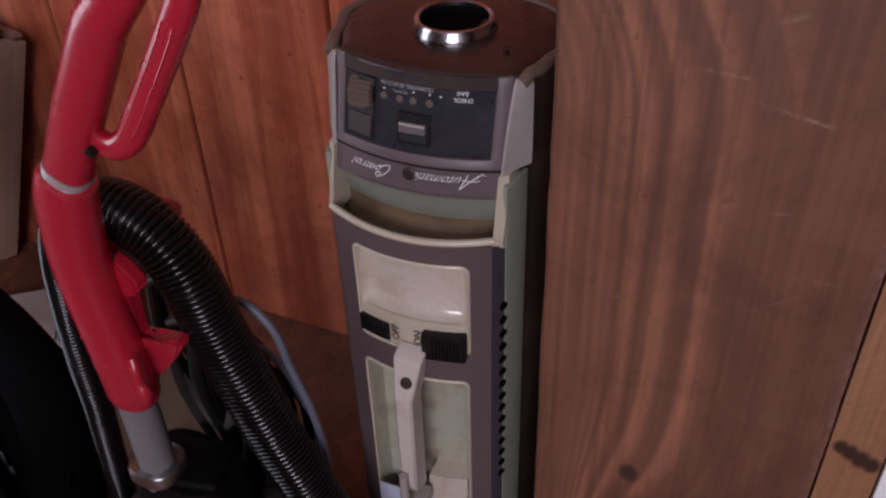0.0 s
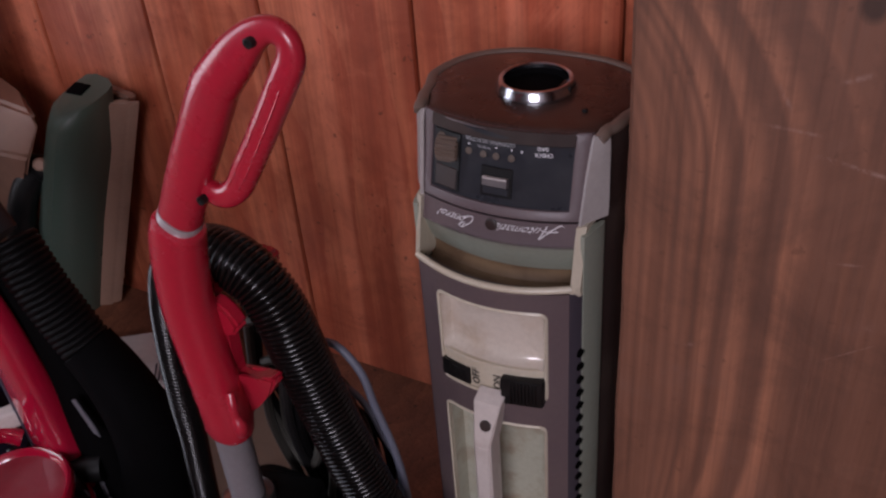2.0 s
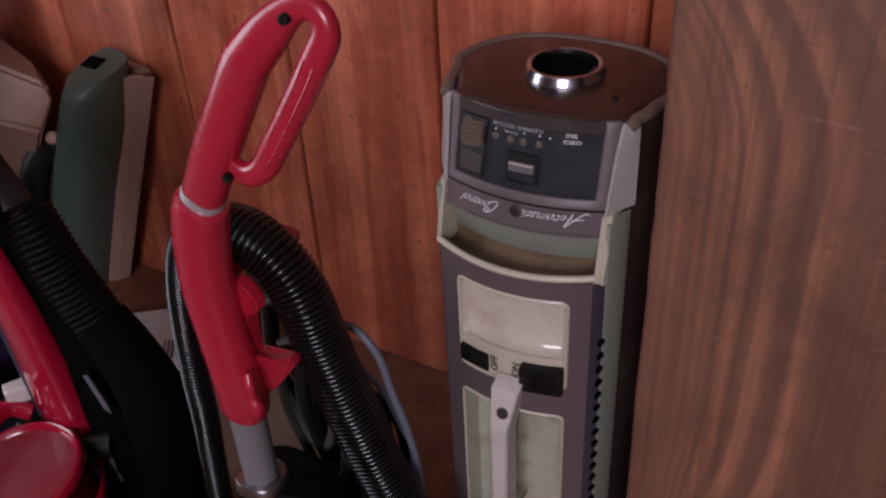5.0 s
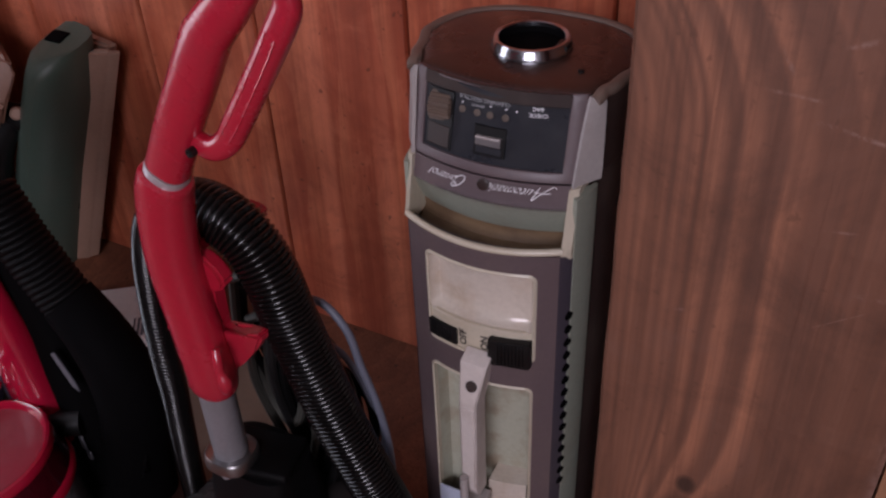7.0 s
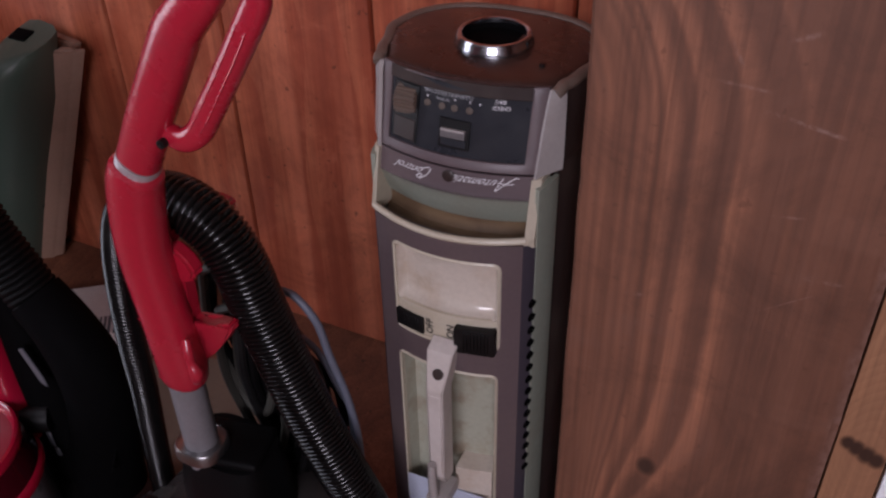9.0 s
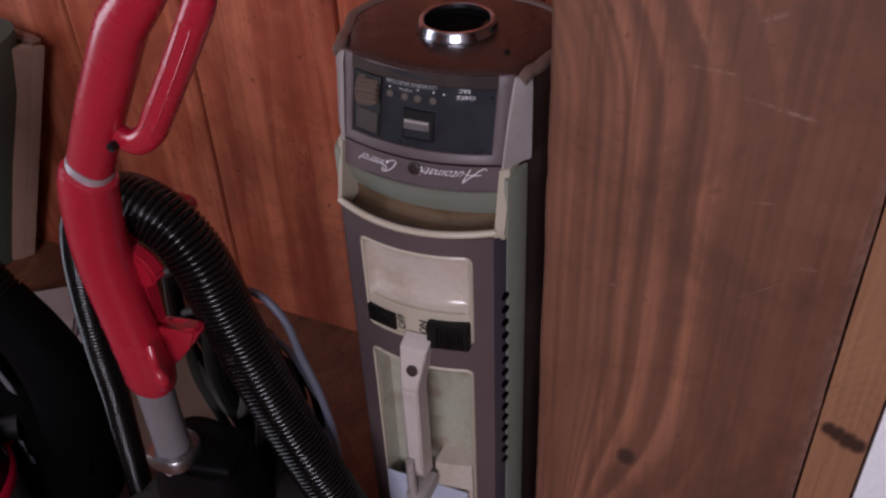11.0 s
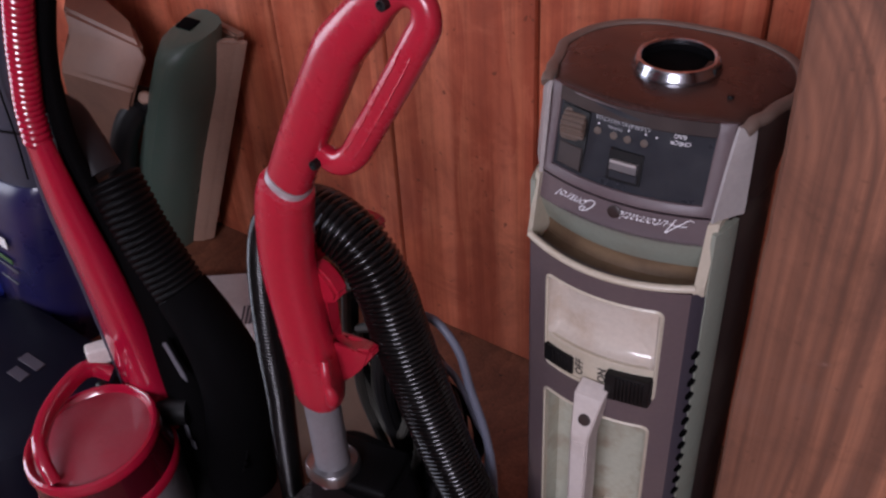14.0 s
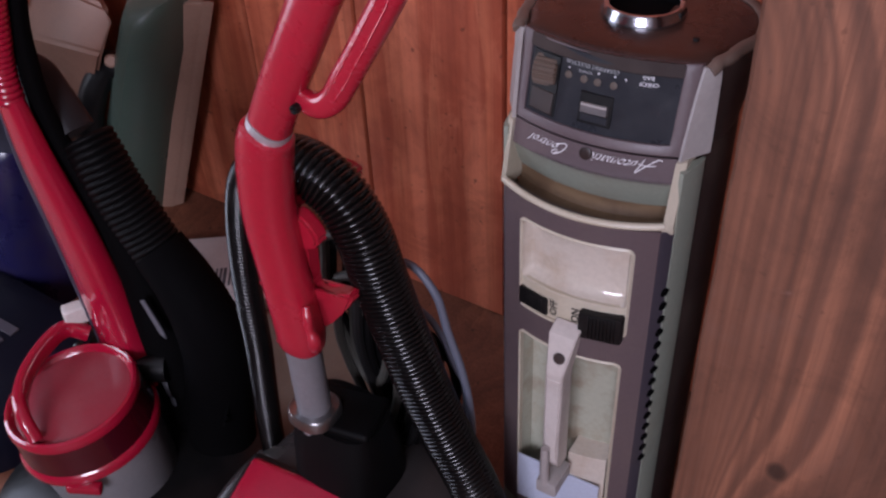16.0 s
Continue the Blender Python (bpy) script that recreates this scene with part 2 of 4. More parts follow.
TAUPE = plastic("taupe_plastic", (0.15, 0.105, 0.083), 0.5, dirt=(0.26, 0.20, 0.16), dirty=0.4)
SMOKE = plastic("smoked_panel", (0.022, 0.023, 0.028), 0.28, dirt=(0.05, 0.05, 0.052), dirty=0.5)
BLACK = plastic("black_plastic", (0.005, 0.0048, 0.005), 0.4, dirt=(0.018, 0.016, 0.015), dirty=0.35, spec=0.35)
BLACK_MATT = plastic("black_rubber", (0.0022, 0.0020, 0.0023), 0.75, dirt=(0.006, 0.0055, 0.0055), dirty=0.35, spec=0.04)
HOSE = plastic("black_hose_vinyl", (0.0040, 0.0034, 0.0034), 0.16, dirt=(0.013, 0.011, 0.010), dirty=0.4, spec=0.40)
SILVER = plastic("silver_buttons", (0.17, 0.155, 0.155), 0.35, metal=0.4)
LEDS = plastic("brown_indicator", (0.10, 0.075, 0.06), 0.4)
INK = plastic("white_ink", (0.90, 0.89, 0.90), 0.5, dirty=0.1)
INKDARK = plastic("dark_ink", (0.02, 0.018, 0.018), 0.5, dirty=0.1)
CHROME = plastic("chrome", (0.50, 0.51, 0.55), 0.12, dirt=(0.20, 0.17, 0.16), dirty=0.5, metal=1.0, bump=0.03)
RED = plastic("red_plastic", (0.39, 0.010, 0.029), 0.24, dirt=(0.30, 0.022, 0.035), dirty=0.4, coat=0.3, bump=0.04, spec=0.7)
RED_GLOSS = plastic("glossy_red_plastic", (0.36, 0.005, 0.028), 0.12, dirt=(0.2, 0.008, 0.03), dirty=0.3, coat=0.8)
RED_DARK = plastic("dark_red_tinted_plastic", (0.055, 0.002, 0.007), 0.12, coat=0.5, dirt=(0.12, 0.01, 0.02), dirty=0.3)
RED_DUSTY = plastic("dusty_red_plastic", (0.28, 0.024, 0.040), 0.35, dirt=(0.30, 0.10, 0.10), dirty=0.6, coat=0.2)
ALU = plastic("brushed_aluminium", (0.70, 0.70, 0.73), 0.32, dirt=(0.4, 0.38, 0.37), dirty=0.4, metal=0.7)
GREYTUBE = plastic("grey_tube", (0.20, 0.19, 0.20), 0.38, metal=0.15)
MOTOR = plastic("charcoal_plastic", (0.034, 0.029, 0.028), 0.34, dirt=(0.075, 0.063, 0.056), dirty=0.5, spec=0.45)
GREYKNOB = plastic("grey_plastic", (0.050, 0.050, 0.047), 0.3, dirt=(0.16, 0.15, 0.14), dirty=0.4)
CORD = plastic("blue_grey_cord", (0.12, 0.13, 0.17), 0.45)
CORDLIGHT = plastic("dark_olive_cord", (0.045, 0.046, 0.040), 0.4)
BIN = plastic("dusty_clear_bin", (0.22, 0.21, 0.215), 0.3, dirt=(0.30, 0.28, 0.27), dirty=0.6)
INKNAVY = plastic("ink_navy_plastic", (0.0045, 0.0045, 0.011), 0.5, spec=0.12, dirt=(0.012, 0.012, 0.018))
NAVY = plastic("navy_plastic", (0.013, 0.011, 0.055), 0.3, coat=0.2)
BLUE = plastic("bright_blue_plastic", (0.02, 0.03, 0.22), 0.3)
SLATE = plastic("slate_grey_plastic", (0.038, 0.041, 0.060), 0.36)
GREEN = plastic("dusty_green_paint", (0.066, 0.098, 0.076), 0.36, dirt=(0.11, 0.11, 0.085), dirty=0.5)
BUMPER = plastic("worn_beige_rubber", (0.32, 0.19, 0.135), 0.6, dirty=0.45)
TAN = plastic("tan_plastic", (0.20, 0.096, 0.062), 0.5, dirt=(0.15, 0.085, 0.06), dirty=0.5)
PAPER = plastic("white_card", (0.80, 0.76, 0.74), 0.8, dirty=0.3)
CARD = plastic("dusty_cardboard", (0.20, 0.14, 0.10), 0.85)
STICKER = plastic("grey_sticker", (0.10, 0.10, 0.115), 0.5)
THUMB = plastic("ribbed_brown_plastic", (0.105, 0.070, 0.052), 0.45)
DULL = plastic("dull_black_vinyl", (0.0025, 0.0023, 0.0025), 0.5, dirt=(0.006, 0.0055, 0.0055), dirty=0.4, spec=0.10)
WANDGREY = plastic("dark_grey_plastic", (0.013, 0.012, 0.013), 0.55, dirt=(0.035, 0.03, 0.027), dirty=0.4, spec=0.25)
WORNMETAL = plastic("worn_metal", (0.36, 0.35, 0.35), 0.3, dirt=(0.06, 0.05, 0.045), dirty=0.6, metal=1.0)
INKGREY = plastic("faded_ink", (0.42, 0.42, 0.43), 0.5, dirty=0.2)
LIME = plastic("green_sticker", (0.06, 0.13, 0.04), 0.5)


# ---- builders ----
def part(name, bm, material, parent=None, label="", smooth=True):
    """Links a bmesh, made in world metres, as one mesh object under a thing or a part."""
    bmesh.ops.recalc_face_normals(bm, faces=bm.faces)
    me = bpy.data.meshes.new(name)
    bm.to_mesh(me)
    bm.free()
    if smooth:
        me.polygons.foreach_set("use_smooth", [True] * len(me.polygons))
        me.set_sharp_from_angle(angle=radians(38))
    me.materials.append(material)
    ob = new(name, me)
    if parent:
        ob.parent = parent
        ob.matrix_parent_inverse = Matrix.Translation(-BASES[parent.name])
    BASES[ob.name] = Vector((0, 0, 0))
    return tagged(ob, label)


BASES = {}


def thing(name, base, label, category, group="", kind=""):
    ob = new(name)
    ob.location = base
    ob.empty_display_size = 0.05
    BASES[ob.name] = Vector(base)
    return tagged(ob, label, category, group, kind)


def box(x0, x1, y0, y1, z0, z1, bevel=0.0, seg=2):
    bm = bmesh.new()
    bmesh.ops.create_cube(bm, size=1)
    for v in bm.verts:
        v.co = Vector((x0 + (v.co.x + 0.5) * (x1 - x0), y0 + (v.co.y + 0.5) * (y1 - y0), z0 + (v.co.z + 0.5) * (z1 - z0)))
    if bevel:
        bmesh.ops.bevel(bm, geom=list(bm.edges), offset=bevel, segments=seg, profile=0.6, affect="EDGES")
    return bm


def turned(bm, m):
    bmesh.ops.transform(bm, matrix=m, verts=bm.verts)
    return bm


def joined(*many):
    """One bmesh out of several."""
    out = bmesh.new()
    for bm in many:
        me = bpy.data.meshes.new("join")
        bm.to_mesh(me)
        bm.free()
        out.from_mesh(me)
        bpy.data.meshes.remove(me)
    return out


def loft(loops, caps=(True, True), closed=True):
    bm = bmesh.new()
    rings = [[bm.verts.new(p) for p in loop] for loop in loops]
    n = len(rings[0])
    for a, b in zip(rings, rings[1:]):
        for i in range(n if closed else n - 1):
            k = (i + 1) % n
            bm.faces.new((a[i], a[k], b[k], b[i]))
    if caps[0]:
        bm.faces.new(list(reversed(rings[0])))
    if caps[1]:
        bm.faces.new(rings[-1])
    return bm


def spline(points, n):
    """n points, evenly spaced along a smooth curve through the given ones (any number of columns)."""
    p = np.array([points[0], *points, points[-1]], float)
    p[0], p[-1] = 2 * p[1] - p[2], 2 * p[-2] - p[-3]
    out = []
    for i in range(1, len(p) - 2):
        for u in np.linspace(0, 1, 24, endpoint=False):
            a, b, c, d = p[i - 1:i + 3]
            out.append(0.5 * (2 * b + (c - a) * u + (2 * a - 5 * b + 4 * c - d) * u * u + (3 * b - a - 3 * c + d) * u ** 3))
    out = np.array([*out, p[-2]])
    s = np.r_[0, np.cumsum(np.linalg.norm(np.diff(out[:, :3], axis=0), axis=1))]
    at = np.linspace(0, s[-1], n)
    return np.array([np.interp(at, s, out[:, k]) for k in range(out.shape[1])]).T, s[-1]


def sweep(points, n=40, seg=20, deep=1.0, rib=0.0, pitch=0.005, side=(0, -1, 0), power=2.0, cap=True):
    """Tube along rows of x, y, z, radius. deep: thickness along side by the width; rib: height of hose ribs."""
    if rib:
        _, length = spline(points, 10)
        n = int(length / pitch) * 6
    rows, length = spline(points, n)
    loops = []
    for i, (x, y, z, r) in enumerate(rows):
        c = Vector((x, y, z))
        t = (Vector(rows[min(i + 1, n - 1)][:3]) - Vector(rows[max(i - 1, 0)][:3])).normalized()
        u = Vector(side).cross(t).normalized()
        w = t.cross(u)
        if rib:
            r += rib * (0.0, 0.5, 0.88, 1.0, 0.88, 0.5)[i % 6] - rib
        loop = []
        for k in range(seg):
            a = 2 * math.pi * k / seg
            ca, sa = math.cos(a), math.sin(a)
            ca, sa = math.copysign(abs(ca) ** (2 / power), ca), math.copysign(abs(sa) ** (2 / power), sa)
            loop.append(c + u * r * ca + w * r * deep * sa)
        loops.append(loop)
    return loft(loops, (cap, cap))


def lathe(profile, centre, seg=40, axis=(0, 0, 1), caps=(False, False)):
    """Profile of (radius, height) turned round an axis through centre."""
    q = Vector((0, 0, 1)).rotation_difference(Vector(axis)).to_matrix()
    loops = [[Vector(centre) + q @ Vector((r * math.cos(2 * math.pi * k / seg), r * math.sin(2 * math.pi * k / seg), h)) for k in range(seg)] for r, h in profile]
    return loft(loops, caps)


def rrect(cx, cz, w, h, r, n=5):
    """Rounded rectangle as (x, z) pairs, with points along the long sides too."""
    out = []
    for sx, sz, a0 in ((1, 1, 0), (-1, 1, 90), (-1, -1, 180), (1, -1, 270)):
        for k in range(n + 1):
            a = radians(a0 + 90 * k / n)
            out.append((cx + sx * (w / 2 - r) + r * math.cos(a), cz + sz * (h / 2 - r) + r * math.sin(a)))
    full = []
    for i, (a, b) in enumerate(zip(out, out[1:] + out[:1])):
        full.append(a)
        if i % (n + 1) == n:
            full += [(a[0] + (b[0] - a[0]) * k / 8, a[1] + (b[1] - a[1]) * k / 8) for k in range(1, 8)]
    return full


def lettering(name, text, size, place, right, up, material, parent, shear=0.0, label="", bend=0.0, thin=0.0):
    """Raised lettering: right and up are its own axes in the world."""
    cu = bpy.data.curves.new(name, "FONT")
    cu.body, cu.size, cu.align_x, cu.align_y, cu.shear, cu.extrude = text, size, "CENTER", "CENTER", shear, 0.0001
    cu.resolution_u, cu.offset = 2, -thin
    tmp = new("lettering_curve", cu)
    me = bpy.data.meshes.new_from_object(tmp.evaluated_get(bpy.context.evaluated_depsgraph_get()))
    bpy.data.objects.remove(tmp)
    r, u = Vector(right).normalized(), Vector(up).normalized()
    m = Matrix.Translation(place) @ Matrix((r, u, r.cross(u))).transposed().to_4x4()
    bm = bmesh.new()
    bm.from_mesh(me)
    turned(bm, m)
    for v in bm.verts:
        v.co.y += bend * (bow(v.co.x) - bow(place[0]))
    return part(name, bm, material, parent, label, smooth=False)


# ---- the room ----
floor = part("floor", box(-1.9, 1.5, -2.7, 0.40, -0.06, 0.0), FLOORWOOD, label="worn reddish-brown wooden floor, dusty")
tagged(floor, category="floor", kind="structure")
wall_north = part("wall_north", box(-1.9, 1.5, 0.366, 0.40, 0.0, 2.3), SHEET, label="wall clad in wide upright red-brown wooden planks")
tagged(wall_north, category="wall", kind="structure")
# unseen plain walls that close the room, kept dark to limit bounced light
west = joined(box(-1.96, -1.9, -2.7, -1.35, 0, 2.3), box(-1.96, -1.9, -0.55, 0.40, 0, 2.3), box(-1.96, -1.9, -1.35, -0.55, 0, 0.08), box(-1.96, -1.9, -1.35, -0.55, 2.05, 2.3))
tagged(part("wall_west", west, SHEET, label="plain brownish side wall with a doorway opening"), category="wall", kind="structure")
tagged(part("wall_east", box(1.5, 1.56, -2.7, 0.40, 0, 2.3), SHEET, label="plain brownish side wall of the store room"), category="wall", kind="structure")
# unseen ceiling, made pale as a reflector for sheen on the plastics
ceiling = tagged(part("ceiling", box(-1.96, 1.56, -2.76, 0.40, 2.3, 2.36), PALEWALL, label="unseen ceiling that closes the room, pale so that it reflects light"), category="ceiling", kind="structure")
south = joined(box(-1.96, 0.3, -2.76, -2.7, 0, 2.3), box(1.4, 1.56, -2.76, -2.7, 0, 2.3), box(0.3, 1.4, -2.76, -2.7, 0, 1.2), box(0.3, 1.4, -2.76, -2.7, 2.1, 2.3))
tagged(part("wall_south", south, SHEET, label="plain brownish wall with a second window opening"), category="wall", kind="structure")

# the upright boards beside the canister vacuum
def worn_board(x0, x1, y0, y1, c=0.003):
    """Upright board whose long front edges are rubbed and nicked unevenly."""
    loops = []
    for z in [0.0, *np.arange(0.20, 1.0, 0.008), 1.1, 2.3]:
        a = 0.0016 * noise.noise((0.3, 1.7, z * 9)) + 0.0022 * max(0, noise.noise((5.1, 0.2, z * 30)) - 0.25)
        b = 0.0016 * noise.noise((8.3, 2.7, z * 11)) + 0.004 * max(0, noise.noise((2.1, 6.2, z * 24)) - 0.2)
        loops.append([Vector(p) for p in ((x0 + a, y0 + c, z), (x0 + a + c, y0, z), (x1 - b - 2 * c, y0, z), (x1 - b * 0.5, y0 + c * 1.5, z), (x1, y1, z), (x0, y1, z))])
    return loft(loops)


frame_board = part("post_board", worn_board(0.122, 0.346, -0.013, 0.022), BOARD, label="wide brown-stained upright board with wavy grain")
tagged(frame_board, category="board", kind="structure")
pine = tagged(part("post_strip", box(0.3475, 0.386, -0.011, 0.03, 0, 2.3, 0.002), PINE, label="narrow strip of knotty yellow pine beside the board"), category="trim", kind="structure")
white_trim = tagged(part("trim", box(0.388, 0.414, -0.012, 0.03, 0, 2.3, 0.002), WHITE, label="white-painted upright trim beside the pine strip"), category="trim", kind="structure")
tagged(part("jamb_board", box(0.416, 0.62, -0.012, 0.03, 0, 2.3, 0.003), BOARD, label="brown-stained upright board beside the white trim"), category="board", kind="structure")
# added divider, not a known part: keeps the gap beside the canister dark
tagged(part("partition", box(0.185, 0.215, 0.022, 0.336, 0, 2.3), BOARD, label="unseen wooden partition, added to keep the gap behind the board dark"), category="wall", kind="structure")


# ---- canister vacuum standing on end ----
def bow(x):
    return -0.010 * (1 - (x / 0.053) ** 2)


def bowed(bm):
    for v in bm.verts:
        v.co.y += bow(v.co.x)
    return bm


def outline(z, fy, fw, grow=0.0, k=1.0):
    """Section of the canister at height z: bowed front at fy, half as wide as fw, arched back."""
    pts = [(x, fy + k * (bow(x) - bow(fw))) for x in np.linspace(-fw, fw, 15)]
    right = [(fw + 0.004, fy + 0.004), (fw + 0.007, fy + 0.012), (0.089, max(0.066, fy + 0.022)), (0.0925, 0.088)]
    # the hood flares towards a squarer back
    wx, wy, pw = (0.1000, 0.091, 0.80) if z > 0.62 else (0.0965, 0.092, 0.88) if z > 0.583 else (0.093, 0.090, 1.0)
    arch = [(math.copysign(wx * abs(math.cos(a)) ** pw, math.cos(a)), 0.100 + wy * math.sin(a) ** pw) for a in np.linspace(0.06, math.pi - 0.06, 25)]
    left = [(-x, y) for x, y in reversed(right)]
    c = Vector((0, 0.11))
    out = []
    for x, y in pts + right + arch + left:
        p = Vector((x, y))
        p += (p - c).normalized() * grow
        out.append(Vector((p.x, p.y, z)))
    return out


TURN = radians(2.0)
can = thing("canister_vacuum", (0, 0.1, 0), "vintage mauve and sage canister vacuum stood on its end", "vacuum cleaner")
# dark shell behind, sage flanks
body = part("body", loft([outline(z, 0.046, 0.074, g, 0.0) for z, g in ((0.004, -0.012), (0.012, -0.003), (0.03, 0), (0.30, 0), (0.575, 0), (0.581, -0.002))]), BROWN_SIDE, can, "dark brown shell")
for s in (-1, 1):
    prof = [(0.0755, 0.0215), (0.0790, 0.0205), (0.0812, 0.026), (0.0838, 0.038), (0.0860, 0.048), (0.0857, 0.052), (0.0830, 0.052), (0.0810, 0.047), (0.0755, 0.040)]
    part("flank", loft([[Vector((s * x, y, z)) for x, y in prof] for z in (0.02, 0.30, 0.535, 0.573)]), SAGE, can, "sage-green flank")


def face_grid(xs, zs, holes, y0=0.0, thick=0.012):
    """Bowed plate of small quads with rectangular openings (x0, x1, z0, z1)."""
    bm = bmesh.new()
    cells = {}
    keep = lambda i, j: not any(h[0] < (xs[i] + xs[i + 1]) / 2 < h[1] and h[2] < (zs[j] + zs[j + 1]) / 2 < h[3] for h in holes)
    for layer, y in ((0, y0), (1, y0 + thick)):
        for i, x in enumerate(xs):
            for j, z in enumerate(zs):
                cells[layer, i, j] = bm.verts.new((x, y + bow(x), z))
    ni, nj = len(xs) - 1, len(zs) - 1
    for i in range(ni):
        for j in range(nj):
            if not keep(i, j):
                continue
            for layer in (0, 1):
                bm.faces.new([cells[layer, *c] for c in ((i, j), (i + 1, j), (i + 1, j + 1), (i, j + 1))])
            for a, b, di, dj in (((i, j), (i + 1, j), 0, -1), ((i, j + 1), (i + 1, j + 1), 0, 1), ((i, j), (i, j + 1), -1, 0), ((i + 1, j), (i + 1, j + 1), 1, 0)):
                p, q = i + di, j + dj
                if not (0 <= p < ni and 0 <= q < nj) or not keep(p, q):
                    bm.faces.new([cells[0, *a], cells[0, *b], cells[1, *b], cells[1, *a]])
    loose = [v for v in bm.verts if not v.link_faces]
    bmesh.ops.delete(bm, geom=loose, context="VERTS")
    return bm


LID, LOW = (0.0015, 0.4515, 0.107, 0.104), (0.0010, 0.2440, 0.1055, 0.252)  # centre x, centre z, width, height
hole = lambda r, m: (r[0] - r[2] / 2 + m, r[0] + r[2] / 2 - m, r[1] - r[3] / 2 + m, r[1] + r[3] / 2 - m)
holes = [hole(LID, 0.0025), hole(LOW, 0.0025)]
xs = sorted({*np.round(np.linspace(-0.071, 0.071, 21), 5), *(h[k] for h in holes for k in (0, 1))})
zs = sorted({0.10, 0.522, *(h[k] for h in holes for k in (2, 3))})
part("front_panel", face_grid(xs, zs, holes), MAUVE, can, "mauve-grey front panel")
part("foot_band", face_grid(list(np.linspace(-0.071, 0.071, 21)), [0.02, 0.099], [], 0.0, 0.014), SAGE, can, "sage-green lower end")
# dark slot with scalloped vents along each side of the panel
for s in (-1, 1):
    slot = part("vent_strip", loft([[Vector((s * x, y, z)) for x, y in ((0.0705, 0.0085), (0.0745, 0.0125), (0.0782, 0.0205), (0.0765, 0.024), (0.0700, 0.016))] for z in (0.10, 0.522)]), MAUVE_DARK, can, "dark wrapped edge with scalloped vents")
    for k in range(15):
        z = 0.452 - k * 0.0158
        part("vent", lathe([(0.0050, -0.004), (0.0052, 0.0003), (0.0044, 0.0008), (0.0, 0.0009)], (s * 0.0773, 0.0192, z), 12, (s * 0.85, -0.5, 0), (True, True)), BLACK_MATT, slot)


def rim(rect, r, width, y0, y1):
    """Rounded raised frame round an opening."""
    cx, cz, w, h = rect
    rows = [(0, y0 + 0.003), (0.0004, y0), (width * 0.6, y0 - 0.0012), (width, y0), (width, y1)]
    return loft([[Vector((x, y + bow(x), z)) for x, z in rrect(cx, cz, w - 2 * d, h - 2 * d, max(r - d, 0.002))] for d, y in rows], (False, False))


def dish(rect, r, rows):
    """Sunken tray: rows of (inset, depth)."""
    cx, cz, w, h = rect
    return loft([[Vector((x, y + bow(x), z)) for x, z in rrect(cx, cz, w - 2 * d, h - 2 * d, max(r - d, 0.002))] for d, y in rows], (False, True))


lid = part("cover_recess", rim(LID, 0.008, 0.0035, -0.0005, 0.008), CREAM_RIM, can, "cream frame")
DISH = (0.0015, 0.4680, 0.101, 0.066)
part("dished_cover", dish(DISH, 0.008, [(0, 0.0005), (0.0010, 0.003), (0.0028, 0.0092), (0.0055, 0.0128), (0.0120, 0.0148), (0.021, 0.0158), (0.0285, 0.0162)]), CREAM, lid, "glossy cream dished cover with dirty edges")
part("switch_strip", face_grid(list(np.linspace(-0.0520, 0.0530, 15)), [0.4035, 0.4365], [], 0.0012, 0.006), CREAM_RIM, lid, "cream strip")


def pedal(name, x0, x1, z0, z1, out, label):
    """Foot switch that follows the bowed panel, with its grip ribs."""
    mid = (x0 + x1) / 2

    def follow(bm):
        for v in bm.verts:
            v.co.y += bow(mid) + (bow(v.co.x) - bow(mid)) * 0.8
        return bm

    ob = part(name, follow(box(x0, x1, -out, 0.006, z0, z1, 0.0022)), BLACK, can, label)
    for x in np.arange(x0 + 0.009, x1 - 0.004, 0.0032):
        part("rib", follow(box(x, x + 0.0016, -out - 0.0012, -out + 0.002, z0 + 0.003, z1 - 0.002, 0.0004, 1)), BLACK, ob)


pedal("off_pedal", -0.0505, -0.0185, 0.4045, 0.4245, 0.002, "black ribbed foot switch")
pedal("on_pedal", 0.0140, 0.0525, 0.3985, 0.4285, 0.007, "black ribbed foot switch, raised")
lettering("off_lettering", "OFF", 0.0105, (-0.0125, bow(0.0125) + 0.0006, 0.417), (0, 0, 1), (-1, 0, 0), INKDARK, lid, bend=1.0, thin=-0.00018)
lettering("on_lettering", "ON", 0.0105, (0.0090, bow(0.0090) + 0.0006, 0.417), (0, 0, 1), (-1, 0, 0), INKDARK, lid, bend=1.0, thin=-0.00018)

well = part("well_frame", rim(LOW, 0.008, 0.0030, -0.0005, 0.010), CREAM_RIM, can, "cream frame")
part("well", dish(LOW, 0.008, [(0.0028, 0.004), (0.0035, 0.012), (0.006, 0.024), (0.010, 0.027), (0.030, 0.028)]), WELL, well, "soiled sage-green recess")
part("well_step", face_grid(list(np.linspace(0.010, 0.0480, 6)), [0.122, 0.225], [], 0.004, 0.026), CREAM, well, "cream step inside the recess")
part("card", box(-0.047, 0.046, -0.0075, -0.0060, 0.120, 0.190), BLUEPAPER, well, "pale blue card tucked in the recess")
